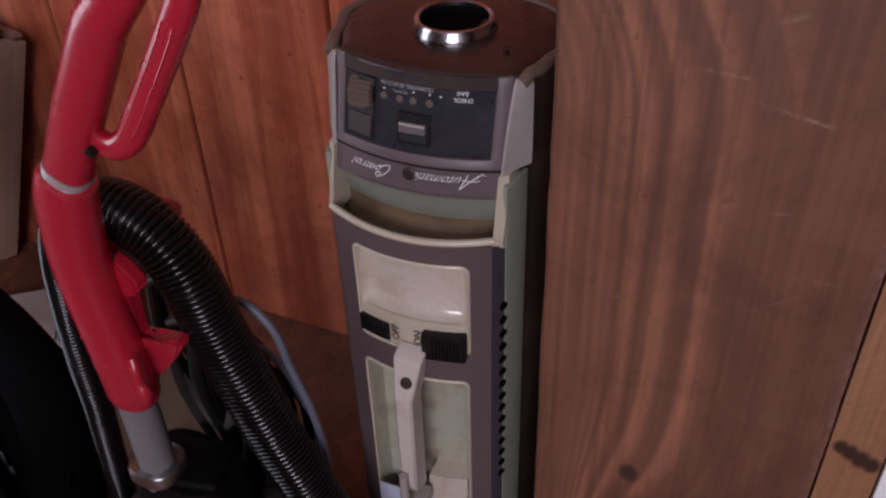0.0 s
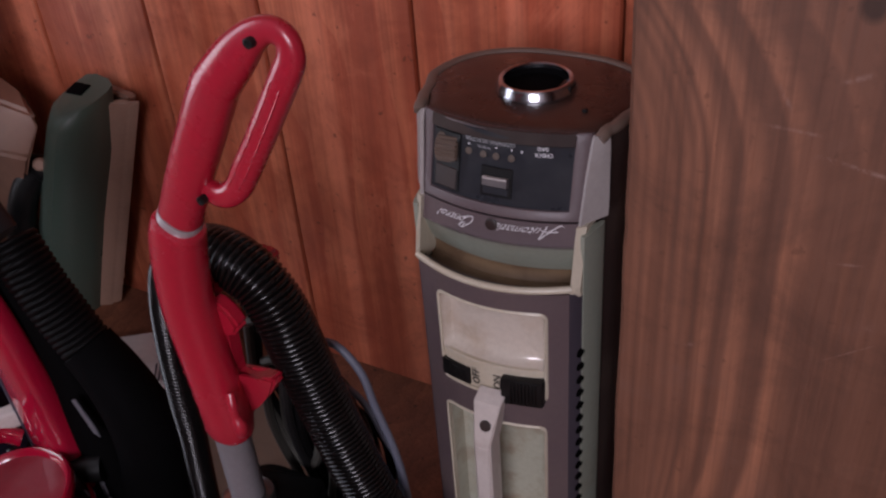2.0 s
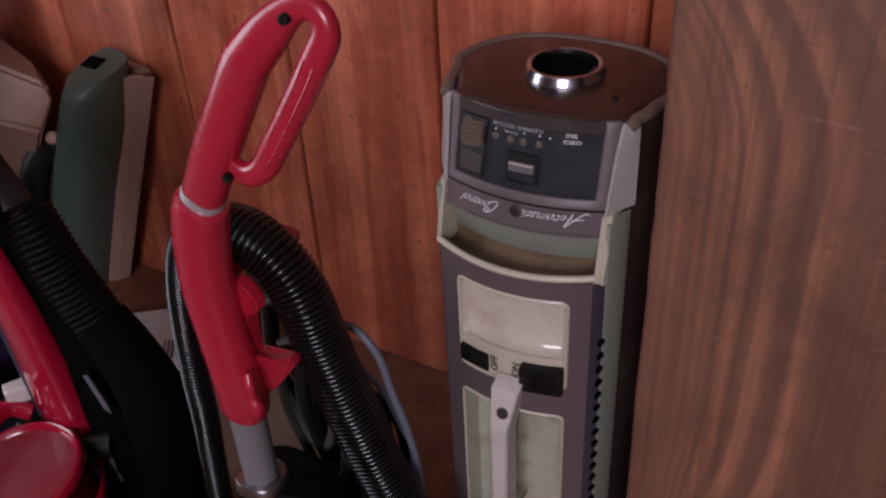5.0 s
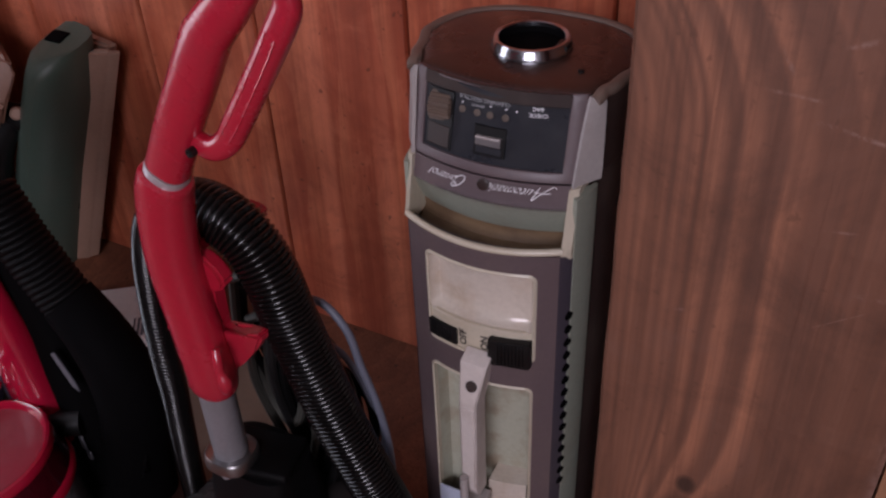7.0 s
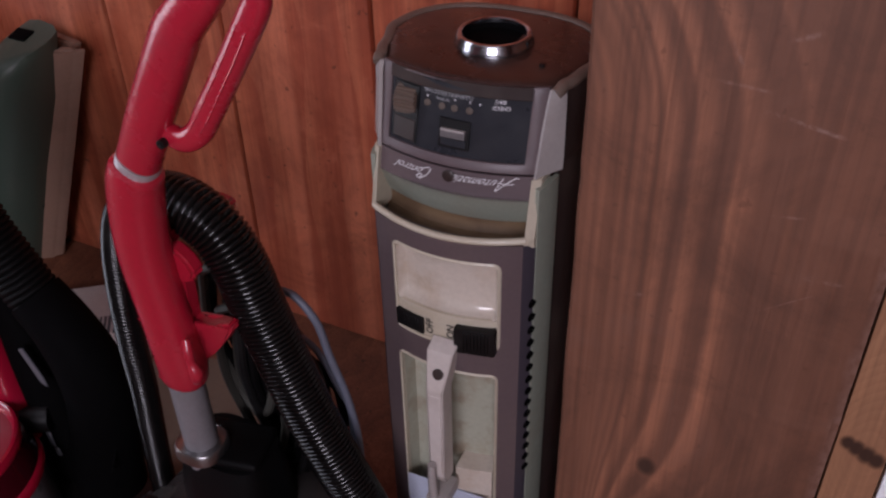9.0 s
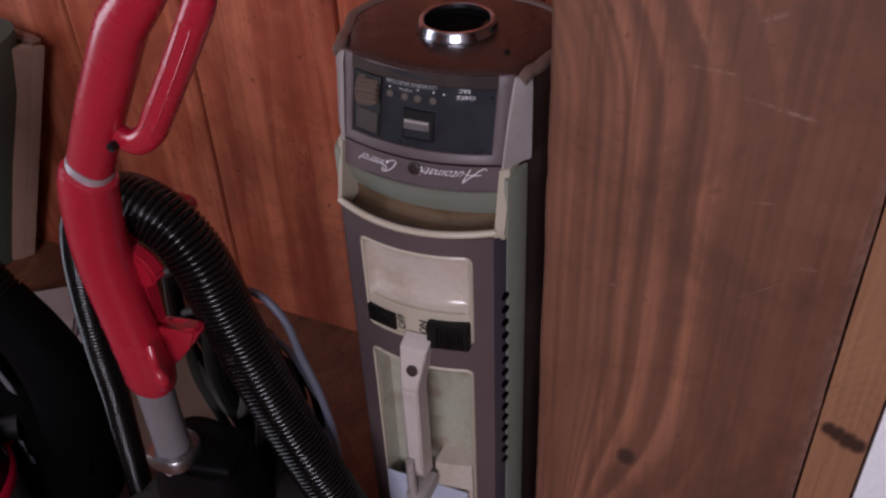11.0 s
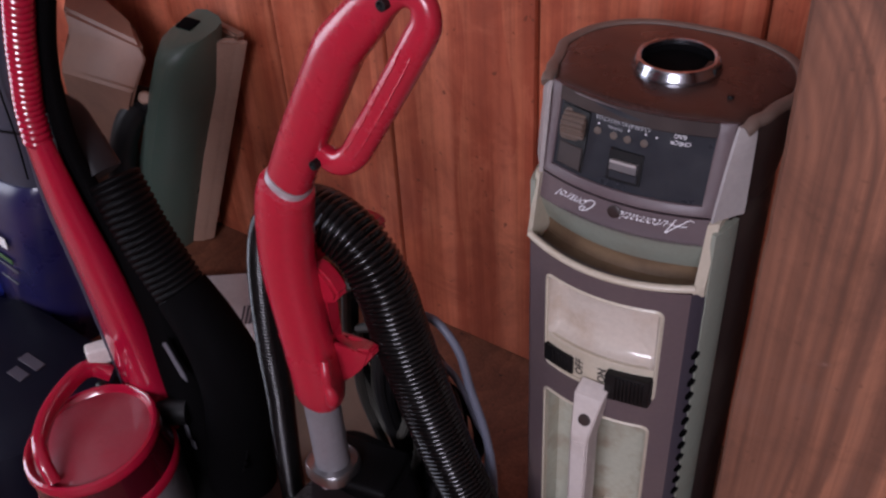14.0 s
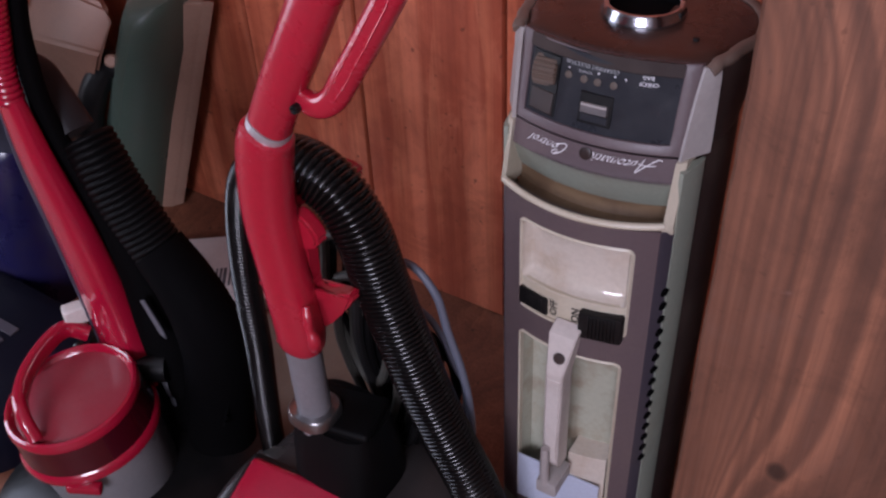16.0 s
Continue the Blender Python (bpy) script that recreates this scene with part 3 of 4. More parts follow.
# cord latch that stands out of the recess
prof = [(-0.010, 0.410), (-0.026, 0.404), (-0.040, 0.366), (-0.040, 0.245), (-0.034, 0.232), (-0.018, 0.232), (-0.020, 0.360), (-0.008, 0.372)]
latch = loft([[Vector((x0 + (x1 - x0) * f, y, z)) for y, z in prof for x0, x1 in ((-0.0085 + (0.005 if z < 0.39 else 0), 0.0185 - (0.0055 if z < 0.38 else 0)),)] for f in (0, 0.08, 0.92, 1)])
bmesh.ops.bevel(latch, geom=list(latch.edges), offset=0.0012, segments=1, affect="EDGES")
part("cord_latch", latch, LATCH, can, "off-white moulded cord latch")
part("latch_panel", box(-0.0015, 0.0110, -0.0410, -0.0395, 0.250, 0.360, 0.0004, 1), LATCH, bpy.data.objects["cord_latch"])
part("latch_hole", lathe([(0.0056, -0.003), (0.0056, 0.0012), (0.0046, 0.0014), (0.0, 0.0012)], (0.0065, -0.0335, 0.3835), 20, (0, -0.93, 0.36)), BROWN_SIDE, bpy.data.objects["cord_latch"], "round hole")
part("cord_plug", joined(sweep([(0.002, -0.046, 0.268, 0.0042), (0.002, -0.046, 0.24, 0.0046), (0.002, -0.044, 0.215, 0.005)], 8, 12), box(-0.006, 0.016, -0.048, -0.012, 0.200, 0.218, 0.003)), PALE, bpy.data.objects["cord_latch"], "pale grey plug end")

# hand scoop under the hood
lipx = np.linspace(-0.0725, 0.0725, 25)
rowsof = lambda rows: loft([[Vector((x, y + bow(x) * w, z)) for x in lipx] for y, z, w in rows], (False, False), closed=False)
scoop = part("hand_scoop", rowsof(((0.0160, 0.5600, 0.8), (0.0175, 0.5575, 0.8), (0.022, 0.548, 0.82), (0.028, 0.535, 0.86), (0.033, 0.527, 0.88))), SAGE, can, "sage-green upper wall of the hand scoop")
part("scoop_floor", rowsof(((0.033, 0.527, 0.88), (0.034, 0.520, 0.88), (0.031, 0.514, 0.9), (0.020, 0.511, 1), (0.004, 0.517, 1), (0.0, 0.5265, 1))), SCOOP, scoop, "mottled brown floor of the scoop")
lip = sweep([(x, bow(x) + 0.0005, 0.5255 + 0.002 * (x / 0.07) ** 2, 0.0032) for x in lipx], 40, 10)
part("scoop_lip", lip, CREAM_RIM, can, "cream lip")
for s in (-1, 1):
    cheek = [(0.0085, 0.5235), (0.0105, 0.531), (0.0225, 0.5795), (0.05, 0.5795), (0.05, 0.516), (0.012, 0.516)]
    bm = loft([[Vector((s * x, y + 0.9 * (x - 0.0715), z)) for y, z in cheek] for x in (0.0712, 0.0745, 0.0782)])
    bmesh.ops.bevel(bm, geom=[e for e in bm.edges if e.calc_face_angle(0) > 0.5], offset=0.0012, segments=2, affect="EDGES")
    part("scoop_cheek", bm, CREAM_RIM, can, "cream side of the scoop")


def slope(u, v, h=0.0):
    """Place on the control panel and the band below it: u across, v from 0 (bottom) to 1 (top), h out of it."""
    return Vector((u, 0.0245 + 0.0165 * v + 0.8 * bow(u) - h * 0.966, 0.5895 + 0.062 * v + h * 0.26))


def on_slope(u0, u1, v0, v1, h0, h1, nu=12):
    us = np.linspace(u0, u1, nu)
    ring = lambda h, e: [slope(u, v0 + e, h) for u in us] + [slope(u, v1 - e, h) for u in reversed(us)]
    return loft([ring(h0, 0), ring(h1 - 0.0006, 0), ring(h1, 0.01)])


up = -(slope(0, 1) - slope(0, 0)).normalized()
nameplate = part("name_band", on_slope(-0.0720, 0.0720, -0.50, -0.150, -0.008, 0.0004, 20), MAUVE, can, "mauve band with white script")


def script(strokes, u, v, size, slant=0.6):
    """Thin slanting brush strokes, upside down like the band's writing: rows of points in letter heights."""
    for row in strokes:
        pts = [slope(u - (a + slant * b) * size, v - b * size / 0.064, 0.0005) for a, b in row]
        part("script_stroke", sweep([(*p, 0.00036) for p in pts], 6 * len(pts), 6, 0.6), INK, nameplate, "white script")


for text, u, v in (("ontrol", -0.0365, -0.285), ("utomatic", 0.0245, -0.265)):
    lettering("script", text, 0.0110, slope(u, v, 0.0006), (-1, 0, 0), up, INK, nameplate, 0.8, bend=0.8, thin=0.00014)
# tall looped capitals: C and A
script([[(0.95, 0.95), (0.7, 1.12), (0.35, 0.95), (0.1, 0.45), (0.2, 0.02), (0.6, 0.0), (0.95, 0.3)], [(0.95, 0.95), (0.8, 0.7), (0.55, 0.75), (0.6, 1.0)]], -0.0150, -0.215, 0.0100)
script([[(-0.35, 0.05), (0.0, -0.05), (0.45, 0.55), (0.8, 1.15), (0.85, 0.6), (0.9, 0.0)], [(-0.2, 0.45), (0.3, 0.5), (1.1, 0.42)]], 0.0570, -0.185, 0.0105)
part("emblem", lathe([(0.0054, -0.001), (0.0054, 0.0012), (0.0042, 0.0018), (0.0, 0.0014)], slope(0.0, -0.25, 0.0), 24, (0, -1, 0.2)), BROWN_SIDE, nameplate, "small dark round emblem")

# hood with the sloping control panel
hood = part("hood", loft([outline(0.5795, 0.046, 0.0735, -0.001, 0.4), outline(0.583, 0.046, 0.074, 0, 0.4), outline(0.640, 0.056, 0.0745, 0.001, 0.4), outline(0.650, 0.058, 0.074, -0.001, 0.4)]), BROWN_SIDE, can, "brown hood")
edge = outline(0.6520, 0.047, 0.0775, -0.0022, 0.8)[16:-1]
band = [(0.0800, 0.0490, 0.6490), (0.0822, 0.0530, 0.6512), *(tuple(p) for p in edge if p.y > 0.058), (-0.0822, 0.0530, 0.6512), (-0.0800, 0.0490, 0.6490)]
part("top_rim", sweep([(x, y, z, 0.0052) for x, y, z in band], 120, 14, 0.85, side=(0, 0, 1), power=2.6), TAUPE, hood, "taupe rim round the top")
part("top_plate", loft([outline(0.6450, 0.0475, 0.0745, -0.004, 0.8), outline(0.6505, 0.0488, 0.0745, -0.004, 0.8), outline(0.6528, 0.0503, 0.0742, -0.0045, 0.8), outline(0.6543, 0.0530, 0.0738, -0.0060, 0.8), outline(0.6552, 0.0575, 0.0730, -0.0100, 0.8), outline(0.6570, 0.064, 0.066, -0.03, 0.8), outline(0.6578, 0.068, 0.05, -0.05, 0.8)], (False, True)), BROWN, hood, "glossy dark brown top")


def slope_ring(rows, nu=16):
    """Frame on the slope: rows of u0, u1, v0, v1, h from its outer foot to its inner one."""
    loops = []
    for u0, u1, v0, v1, h in rows:
        us = np.linspace(u0, u1, nu)
        vs = np.linspace(v0, v1, 6)[1:-1]
        loops.append([slope(u, v0, h) for u in us] + [slope(u1, v, h) for v in vs] + [slope(u, v1, h) for u in reversed(us)] + [slope(u0, v, h) for v in reversed(vs)])
    return loft(loops, (False, False))


part("panel_frame", slope_ring([(-0.0742, 0.0742, -0.125, 1.03, -0.012), (-0.0742, 0.0742, -0.125, 1.03, 0.0002), (-0.0734, 0.0734, -0.112, 1.015, 0.0010), (-0.0655, 0.0645, -0.012, 0.995, 0.0012), (-0.0640, 0.0630, 0.010, 0.985, 0.0004), (-0.0632, 0.0622, 0.022, 0.975, -0.0030)]), MAUVE, hood, "mauve frame")
panel = part("control_panel", on_slope(-0.0636, 0.0626, 0.015, 0.978, -0.006, -0.0012, 16), SMOKE, can, "smoked dark control panel")
part("panel_brow", on_slope(-0.0640, 0.0630, 0.855, 1.030, -0.002, 0.0020, 16), BROWN_SIDE, hood, "dark glossy brow over the panel")
part("dial_slot", on_slope(-0.0605, -0.0345, 0.055, 0.83, -0.002, -0.0004, 4), BLACK, panel)
part("dial_step", on_slope(-0.0585, -0.0365, 0.075, 0.36, -0.001, 0.0003, 4), BROWN_SIDE, panel, "dark brown foot of the dial slot")
hub = slope(-0.0472, 0.60, -0.0072)
ridged = lambda k, d: (0.0122, 0.0138, 0.0138, 0.0122)[k % 4] - d
bm = loft([[hub + Vector((x, ridged(k, d) * math.cos(a), ridged(k, d) * math.sin(a))) for k in range(80) for a in (2 * math.pi * k / 80,)] for x, d in ((-0.0105, 0.002), (-0.0092, 0.0), (0.0092, 0.0), (0.0105, 0.002))])
part("dial", bm, THUMB, panel, "ribbed brown thumb wheel")
part("slider_slot", on_slope(-0.0125, 0.0150, 0.12, 0.51, -0.002, -0.0004, 4), BLACK, panel)
part("slider_recess", on_slope(-0.0100, 0.0125, 0.15, 0.25, -0.001, 0.0004, 4), SMOKE, panel)
knob = part("slider", on_slope(-0.0095, 0.0125, 0.27, 0.39, -0.001, 0.0042, 4), SILVER, panel, "small silver slider")
part("slider_top", on_slope(-0.0092, 0.0122, 0.36, 0.395, 0.001, 0.0052, 4), PALE, knob, "pale upper edge")
for u in (-0.0260, -0.0120, -0.0005, 0.0128):
    part("indicator", lathe([(0.0030, 0.0), (0.0030, 0.0006), (0.0, 0.0010)], slope(u, 0.655, -0.0014), 14, (0, -0.966, 0.26)), LEDS, panel, "small brown indicator")
for u, v in ((-0.0260, 0.745), (-0.0005, 0.765), (0.0128, 0.765), (0.0215, 0.755)):
    part("tick_mark", lathe([(0.0007, 0.0), (0.0007, 0.0003), (0.0, 0.0003)], slope(u, v, -0.0011), 8, (0, -0.966, 0.26)), INK, panel)
for text, size, u, v in (("CLEANING SELECTOR", 0.0046, -0.0070, 0.825), ("NORMAL", 0.0030, -0.0120, 0.745), ("CHECK", 0.0046, 0.0390, 0.735), ("BAG", 0.0046, 0.0380, 0.815)):
    lettering("lettering", text, size, slope(u, v, -0.0009), (-1, 0, 0), up, INKGREY if text in ("CLEANING SELECTOR", "NORMAL") else INK, panel, bend=0.8, thin=0.00002)
for s in (-1, 1):
    # pale corner piece: a narrow front facet that widens upwards and a broad side facet
    rows = ((0.0748, 0.0265, 0.0022, 0.0890, 0.050, 0.5798), (0.0752, 0.0285, 0.0028, 0.0890, 0.051, 0.590), (0.0764, 0.0365, 0.0046, 0.0880, 0.054, 0.620), (0.0777, 0.0430, 0.0062, 0.0870, 0.057, 0.642), (0.0780, 0.0455, 0.0062, 0.0862, 0.058, 0.6480), (0.0782, 0.0480, 0.0050, 0.0855, 0.059, 0.6515))
    bm = loft([[Vector((s * x, y, z)) for x, y in ((a - 0.0035, b + 0.001), (a - 0.001, b - 0.0012), (a + w, b + 0.0060), (sx, sy), (sx - 0.006, sy), (a, b + 0.012))] for a, b, w, sx, sy, z in rows])
    bmesh.ops.bevel(bm, geom=[e for e in bm.edges if e.calc_face_angle(0) > 0.3], offset=0.0009, segments=2, affect="EDGES")
    part("corner_trim", bm, PALE, hood, "pale grey corner trim")
PORT = (0.0035, 0.1065, 0.6568)
port = part("hose_port", lathe([(0.0352, 0.0), (0.0352, 0.0022), (0.0345, 0.0042), (0.0336, 0.0062), (0.0330, 0.0085), (0.0318, 0.0102), (0.0298, 0.0107), (0.0284, 0.0098), (0.0279, 0.0070), (0.0277, -0.0010)], PORT, 56), CHROME, can, "chrome hose port ring")
part("port_bore", lathe([(0.0278, 0.0066), (0.0274, 0.0030), (0.0272, 0.0016), (0.0, 0.0012)], PORT, 40), BLACK_MATT, port, "black bore of the port")
part("port_notch", box(0.0275, 0.0375, 0.098, 0.112, 0.6580, 0.6655, 0.001), BLACK, port, "dark notch in the ring")
part("port_flap", lathe([(0.0026, 0), (0.0026, 0.0022), (0, 0.0026)], (0.0575, 0.078, 0.6563), 14), BLACK, can, "small dark catch on the top")
can.rotation_euler = (0, 0, TURN)
can.location = (-0.1 * math.sin(TURN), 0.1 * math.cos(TURN), 0)


# ---- red upright with a wrapped hose ----
rv = thing("upright_vacuum", (-0.19, -0.12, 0), "red-handled upright vacuum with a black hose looped behind", "vacuum cleaner")
grip_path = [(-0.1858, -0.145, 0.6308, 0.0177), (-0.163, -0.145, 0.674, 0.0178), (-0.139, -0.145, 0.716, 0.0176), (-0.124, -0.145, 0.742, 0.0174), (-0.117, -0.145, 0.752, 0.0170), (-0.096, -0.145, 0.7735, 0.0150), (-0.079, -0.145, 0.7885, 0.0112), (-0.064, -0.145, 0.7950, 0.0088), (-0.0525, -0.145, 0.7910, 0.0084), (-0.0505, -0.145, 0.7790, 0.0094), (-0.0560, -0.145, 0.768, 0.0102), (-0.0690, -0.145, 0.747, 0.0104), (-0.0830, -0.145, 0.7250, 0.0104), (-0.0955, -0.145, 0.7055, 0.0104), (-0.1075, -0.145, 0.6875, 0.0106), (-0.1185, -0.145, 0.671, 0.0102), (-0.1310, -0.145, 0.6615, 0.0098), (-0.1430, -0.145, 0.6600, 0.0092), (-0.160, -0.145, 0.666, 0.0070)]
grip = part("grip", sweep(grip_path, 120, 28, 0.80, power=2.5), RED, rv, "red plastic loop grip")
bar = [(-0.0610, 0.7605), (-0.0680, 0.748), (-0.0820, 0.7255), (-0.0945, 0.706), (-0.1065, 0.6875), (-0.1165, 0.6740)]
for d, dy in ((-0.0042, -0.1530), (0.0038, -0.1530)):
    # raised lines along the loop's bar
    part("grip_ridge", sweep([(x + d * 0.86, dy, z - d * 0.5, 0.0007) for x, z in bar], 30, 8, 0.9), RED, grip)
part("grip_seam", sweep([(-0.1935, -0.1555, 0.640, 0.0006), (-0.169, -0.1557, 0.684, 0.0006), (-0.146, -0.1557, 0.724, 0.0006), (-0.126, -0.1545, 0.752, 0.0006)], 30, 6), RED, grip, "moulding seam")
for x, z in ((-0.073, 0.7890), (-0.148, 0.6585)):
    part("screw", lathe([(0.0036, -0.008), (0.0036, 0.0004), (0.0026, 0.0006), (0.0016, -0.001), (0, -0.001)], (x, -0.1570, z), 16, (0, -1, 0)), BLACK, grip, "black screw recess")
part("ring", sweep([(-0.1898, -0.145, 0.6235, 0.0178), (-0.1880, -0.145, 0.6270, 0.0181), (-0.1862, -0.145, 0.6303, 0.0179)], 5, 36, 0.84, power=2.4), ALU, rv, "thin bright metal ring")
neck_path = [(-0.1905, -0.145, 0.6235, 0.0185), (-0.1912, -0.145, 0.6220, 0.0212), (-0.1925, -0.145, 0.6185, 0.0222), (-0.197, -0.145, 0.605, 0.0232), (-0.203, -0.145, 0.573, 0.0236), (-0.206, -0.145, 0.532, 0.0236), (-0.201, -0.145, 0.468, 0.0232), (-0.1965, -0.145, 0.420, 0.0234), (-0.1965, -0.145, 0.402, 0.0226), (-0.1968, -0.145, 0.394, 0.0205), (-0.197, -0.145, 0.391, 0.0167)]
handle = part("handle", sweep(neck_path, 110, 28, 0.85, power=2.3), RED, rv, "red plastic handle body")
for x, z in ((-0.222, 0.532), (-0.2195, 0.467), (-0.214, 0.40)):
    part("handle_screw", lathe([(0.0018, -0.004), (0.0018, 0.0006), (0, 0.0009)], (x, -0.1585, z), 10, (-0.4, -1, 0)), RED, handle)


def blob(rows, seg=32, power=0.5):
    """Soft-cornered solid: rows of centre x, y, half width, half depth, z."""
    return loft([[Vector((cx + w * math.copysign(abs(math.cos(a)) ** power, math.cos(a)), cy + d * math.copysign(abs(math.sin(a)) ** power, math.sin(a)), z)) for a in np.linspace(0, 2 * math.pi, seg, endpoint=False)] for cx, cy, w, d, z in rows])


def fin(prof, y0, y1, bev=0.0018):
    bm = loft([[Vector((x, y, z)) for x, z in prof] for y in (y0, y1)])
    bmesh.ops.bevel(bm, geom=list(bm.edges), offset=bev, segments=2, affect="EDGES")
    return bm


part("hook_web", fin([(-0.200, 0.540), (-0.188, 0.536), (-0.182, 0.520), (-0.181, 0.500), (-0.182, 0.475), (-0.182, 0.450), (-0.184, 0.400), (-0.200, 0.395)], -0.134, -0.122, 0.003), RED, handle, "red web behind the handle")
part("cord_hook", fin([(-0.192, 0.540), (-0.180, 0.5350), (-0.171, 0.526), (-0.1665, 0.516), (-0.170, 0.509), (-0.177, 0.504), (-0.190, 0.500)], -0.136, -0.120, 0.003), RED, handle, "red upper cord hook")
part("cord_hook", fin([(-0.190, 0.462), (-0.172, 0.458), (-0.156, 0.464), (-0.140, 0.470), (-0.1385, 0.464), (-0.150, 0.446), (-0.164, 0.428), (-0.180, 0.411), (-0.192, 0.405)], -0.136, -0.120, 0.003), RED, handle, "red lower cord hook")
part("back_hook", fin([(-0.200, 0.550), (-0.182, 0.552), (-0.173, 0.549), (-0.1705, 0.543), (-0.176, 0.534), (-0.200, 0.530)], -0.072, -0.060, 0.003), RED, handle, "red hook behind the hose")
part("hook_stem", fin([(-0.204, 0.548), (-0.194, 0.548), (-0.194, 0.532), (-0.204, 0.532)], -0.140, -0.060, 0.003), RED, handle)
part("release_catch", sweep([(-0.170, -0.158, 0.462, 0.0035), (-0.1665, -0.162, 0.450, 0.0045), (-0.165, -0.163, 0.440, 0.0040), (-0.162, -0.163, 0.430, 0.0062), (-0.166, -0.160, 0.418, 0.0055), (-0.172, -0.156, 0.410, 0.003)], 24, 14), RED, handle, "red release catch")
tube = part("tube", lathe([(0.0165, 0.25), (0.0165, 0.395)], (-0.197, -0.145, 0), 32, caps=(True, True)), GREYTUBE, rv, "grey metal tube")
part("collar", blob([(-0.196, -0.146, 0.0235, 0.0225, 0.297), (-0.196, -0.146, 0.0250, 0.0240, 0.299), (-0.196, -0.146, 0.0245, 0.0235, 0.309), (-0.196, -0.146, 0.0228, 0.0218, 0.3115), (-0.197, -0.146, 0.0172, 0.0172, 0.3095)], power=0.75), WORNMETAL, rv, "worn chrome collar")
part("collar_plate", turned(box(-0.040, 0.040, -0.028, 0.028, -0.006, 0.006, 0.005, 3), Matrix.Translation((-0.178, -0.128, 0.295)) @ Matrix.Rotation(radians(12), 4, "Z")), DULL, rv, "dark collar plate")
nk = loft([[Vector((x + cx, y + cy, z)) for x, y in [(w * math.copysign(abs(math.cos(a)) ** 0.6, math.cos(a)), d * math.copysign(abs(math.sin(a)) ** 0.6, math.sin(a))) for a in np.linspace(0, 2 * math.pi, 28, endpoint=False)]] for cx, cy, w, d, z in ((-0.180, -0.125, 0.046, 0.034, 0.292), (-0.178, -0.128, 0.050, 0.040, 0.26), (-0.176, -0.130, 0.052, 0.046, 0.20), (-0.176, -0.130, 0.05, 0.046, 0.15))])
part("neck_block", nk, DULL, rv, "black swivel block")


hull = blob([(-0.165, -0.155, 0.120, 0.125, 0.012), (-0.165, -0.155, 0.130, 0.135, 0.03), (-0.165, -0.150, 0.130, 0.130, 0.11), (-0.165, -0.150, 0.126, 0.124, 0.150), (-0.166, -0.148, 0.118, 0.114, 0.178), (-0.168, -0.145, 0.104, 0.099, 0.196), (-0.17, -0.142, 0.080, 0.075, 0.206), (-0.17, -0.142, 0.05, 0.045, 0.208)], seg=44, power=0.62)
base = part("motor_base", hull, MOTOR, rv, "charcoal motor housing")
part("red_cover", turned(box(-0.058, 0.058, -0.048, 0.048, -0.01, 0.008, 0.008, 3), Matrix.Translation((-0.206, -0.214, 0.203)) @ Matrix.Rotation(radians(16), 4, "X") @ Matrix.Rotation(radians(6), 4, "Z")), RED_GLOSS, base, "red cover on the housing")
part("cover_seal", turned(box(-0.064, 0.064, -0.054, 0.054, -0.012, 0.004, 0.008, 3), Matrix.Translation((-0.206, -0.213, 0.201)) @ Matrix.Rotation(radians(16), 4, "X") @ Matrix.Rotation(radians(6), 4, "Z")), BLACK, base, "black seal round the cover")
# ridge of the housing; its soft highlight is put into a paler grey
part("shoulder", sweep([(-0.215, -0.135, 0.176, 0.022), (-0.238, -0.142, 0.176, 0.027), (-0.258, -0.154, 0.173, 0.030), (-0.276, -0.176, 0.150, 0.029), (-0.284, -0.205, 0.11, 0.024)], 30, 24), GREYKNOB, base, "rounded shoulder, paler grey for its highlight")
part("front_arm", sweep([(-0.280, -0.150, 0.180, 0.013), (-0.287, -0.20, 0.168, 0.013), (-0.292, -0.26, 0.13, 0.013)], 20, 16), MOTOR, base, "grey side arm")
hose_rows = [(-0.357, -0.078, 0.060, 0.0150), (-0.353, -0.078, 0.130, 0.0152), (-0.347, -0.078, 0.200, 0.0154), (-0.341, -0.078, 0.260, 0.0154), (-0.336, -0.080, 0.325, 0.0154), (-0.330, -0.080, 0.390, 0.0154), (-0.314, -0.083, 0.460, 0.0160), (-0.285, -0.088, 0.516, 0.0190), (-0.241, -0.092, 0.546, 0.0252), (-0.205, -0.095, 0.554, 0.0257), (-0.173, -0.096, 0.540, 0.0257), (-0.152, -0.096, 0.509, 0.0257), (-0.138, -0.096, 0.461, 0.0255), (-0.119, -0.096, 0.402, 0.0252), (-0.097, -0.096, 0.340, 0.0250), (-0.073, -0.096, 0.284, 0.0250), (-0.048, -0.094, 0.226, 0.0250), (-0.036, -0.08, 0.140, 0.0257), (-0.041, -0.06, 0.060, 0.0257)]
part("hose", sweep(hose_rows, seg=24, rib=0.0025, pitch=0.0048), HOSE, rv, "black ribbed hose looped over")
part("power_cord", sweep([(-0.150, -0.06, 0.452, 0.0040), (-0.126, -0.06, 0.452, 0.0040), (-0.1045, -0.06, 0.428, 0.0040), (-0.0945, -0.06, 0.390, 0.0040), (-0.079, -0.06, 0.338, 0.0040), (-0.0715, -0.06, 0.280, 0.0040), (-0.074, -0.06, 0.215, 0.0040), (-0.085, -0.065, 0.16, 0.0040), (-0.10, -0.07, 0.08, 0.0040)], 60, 10), CORD, rv, "blue-grey power cord")
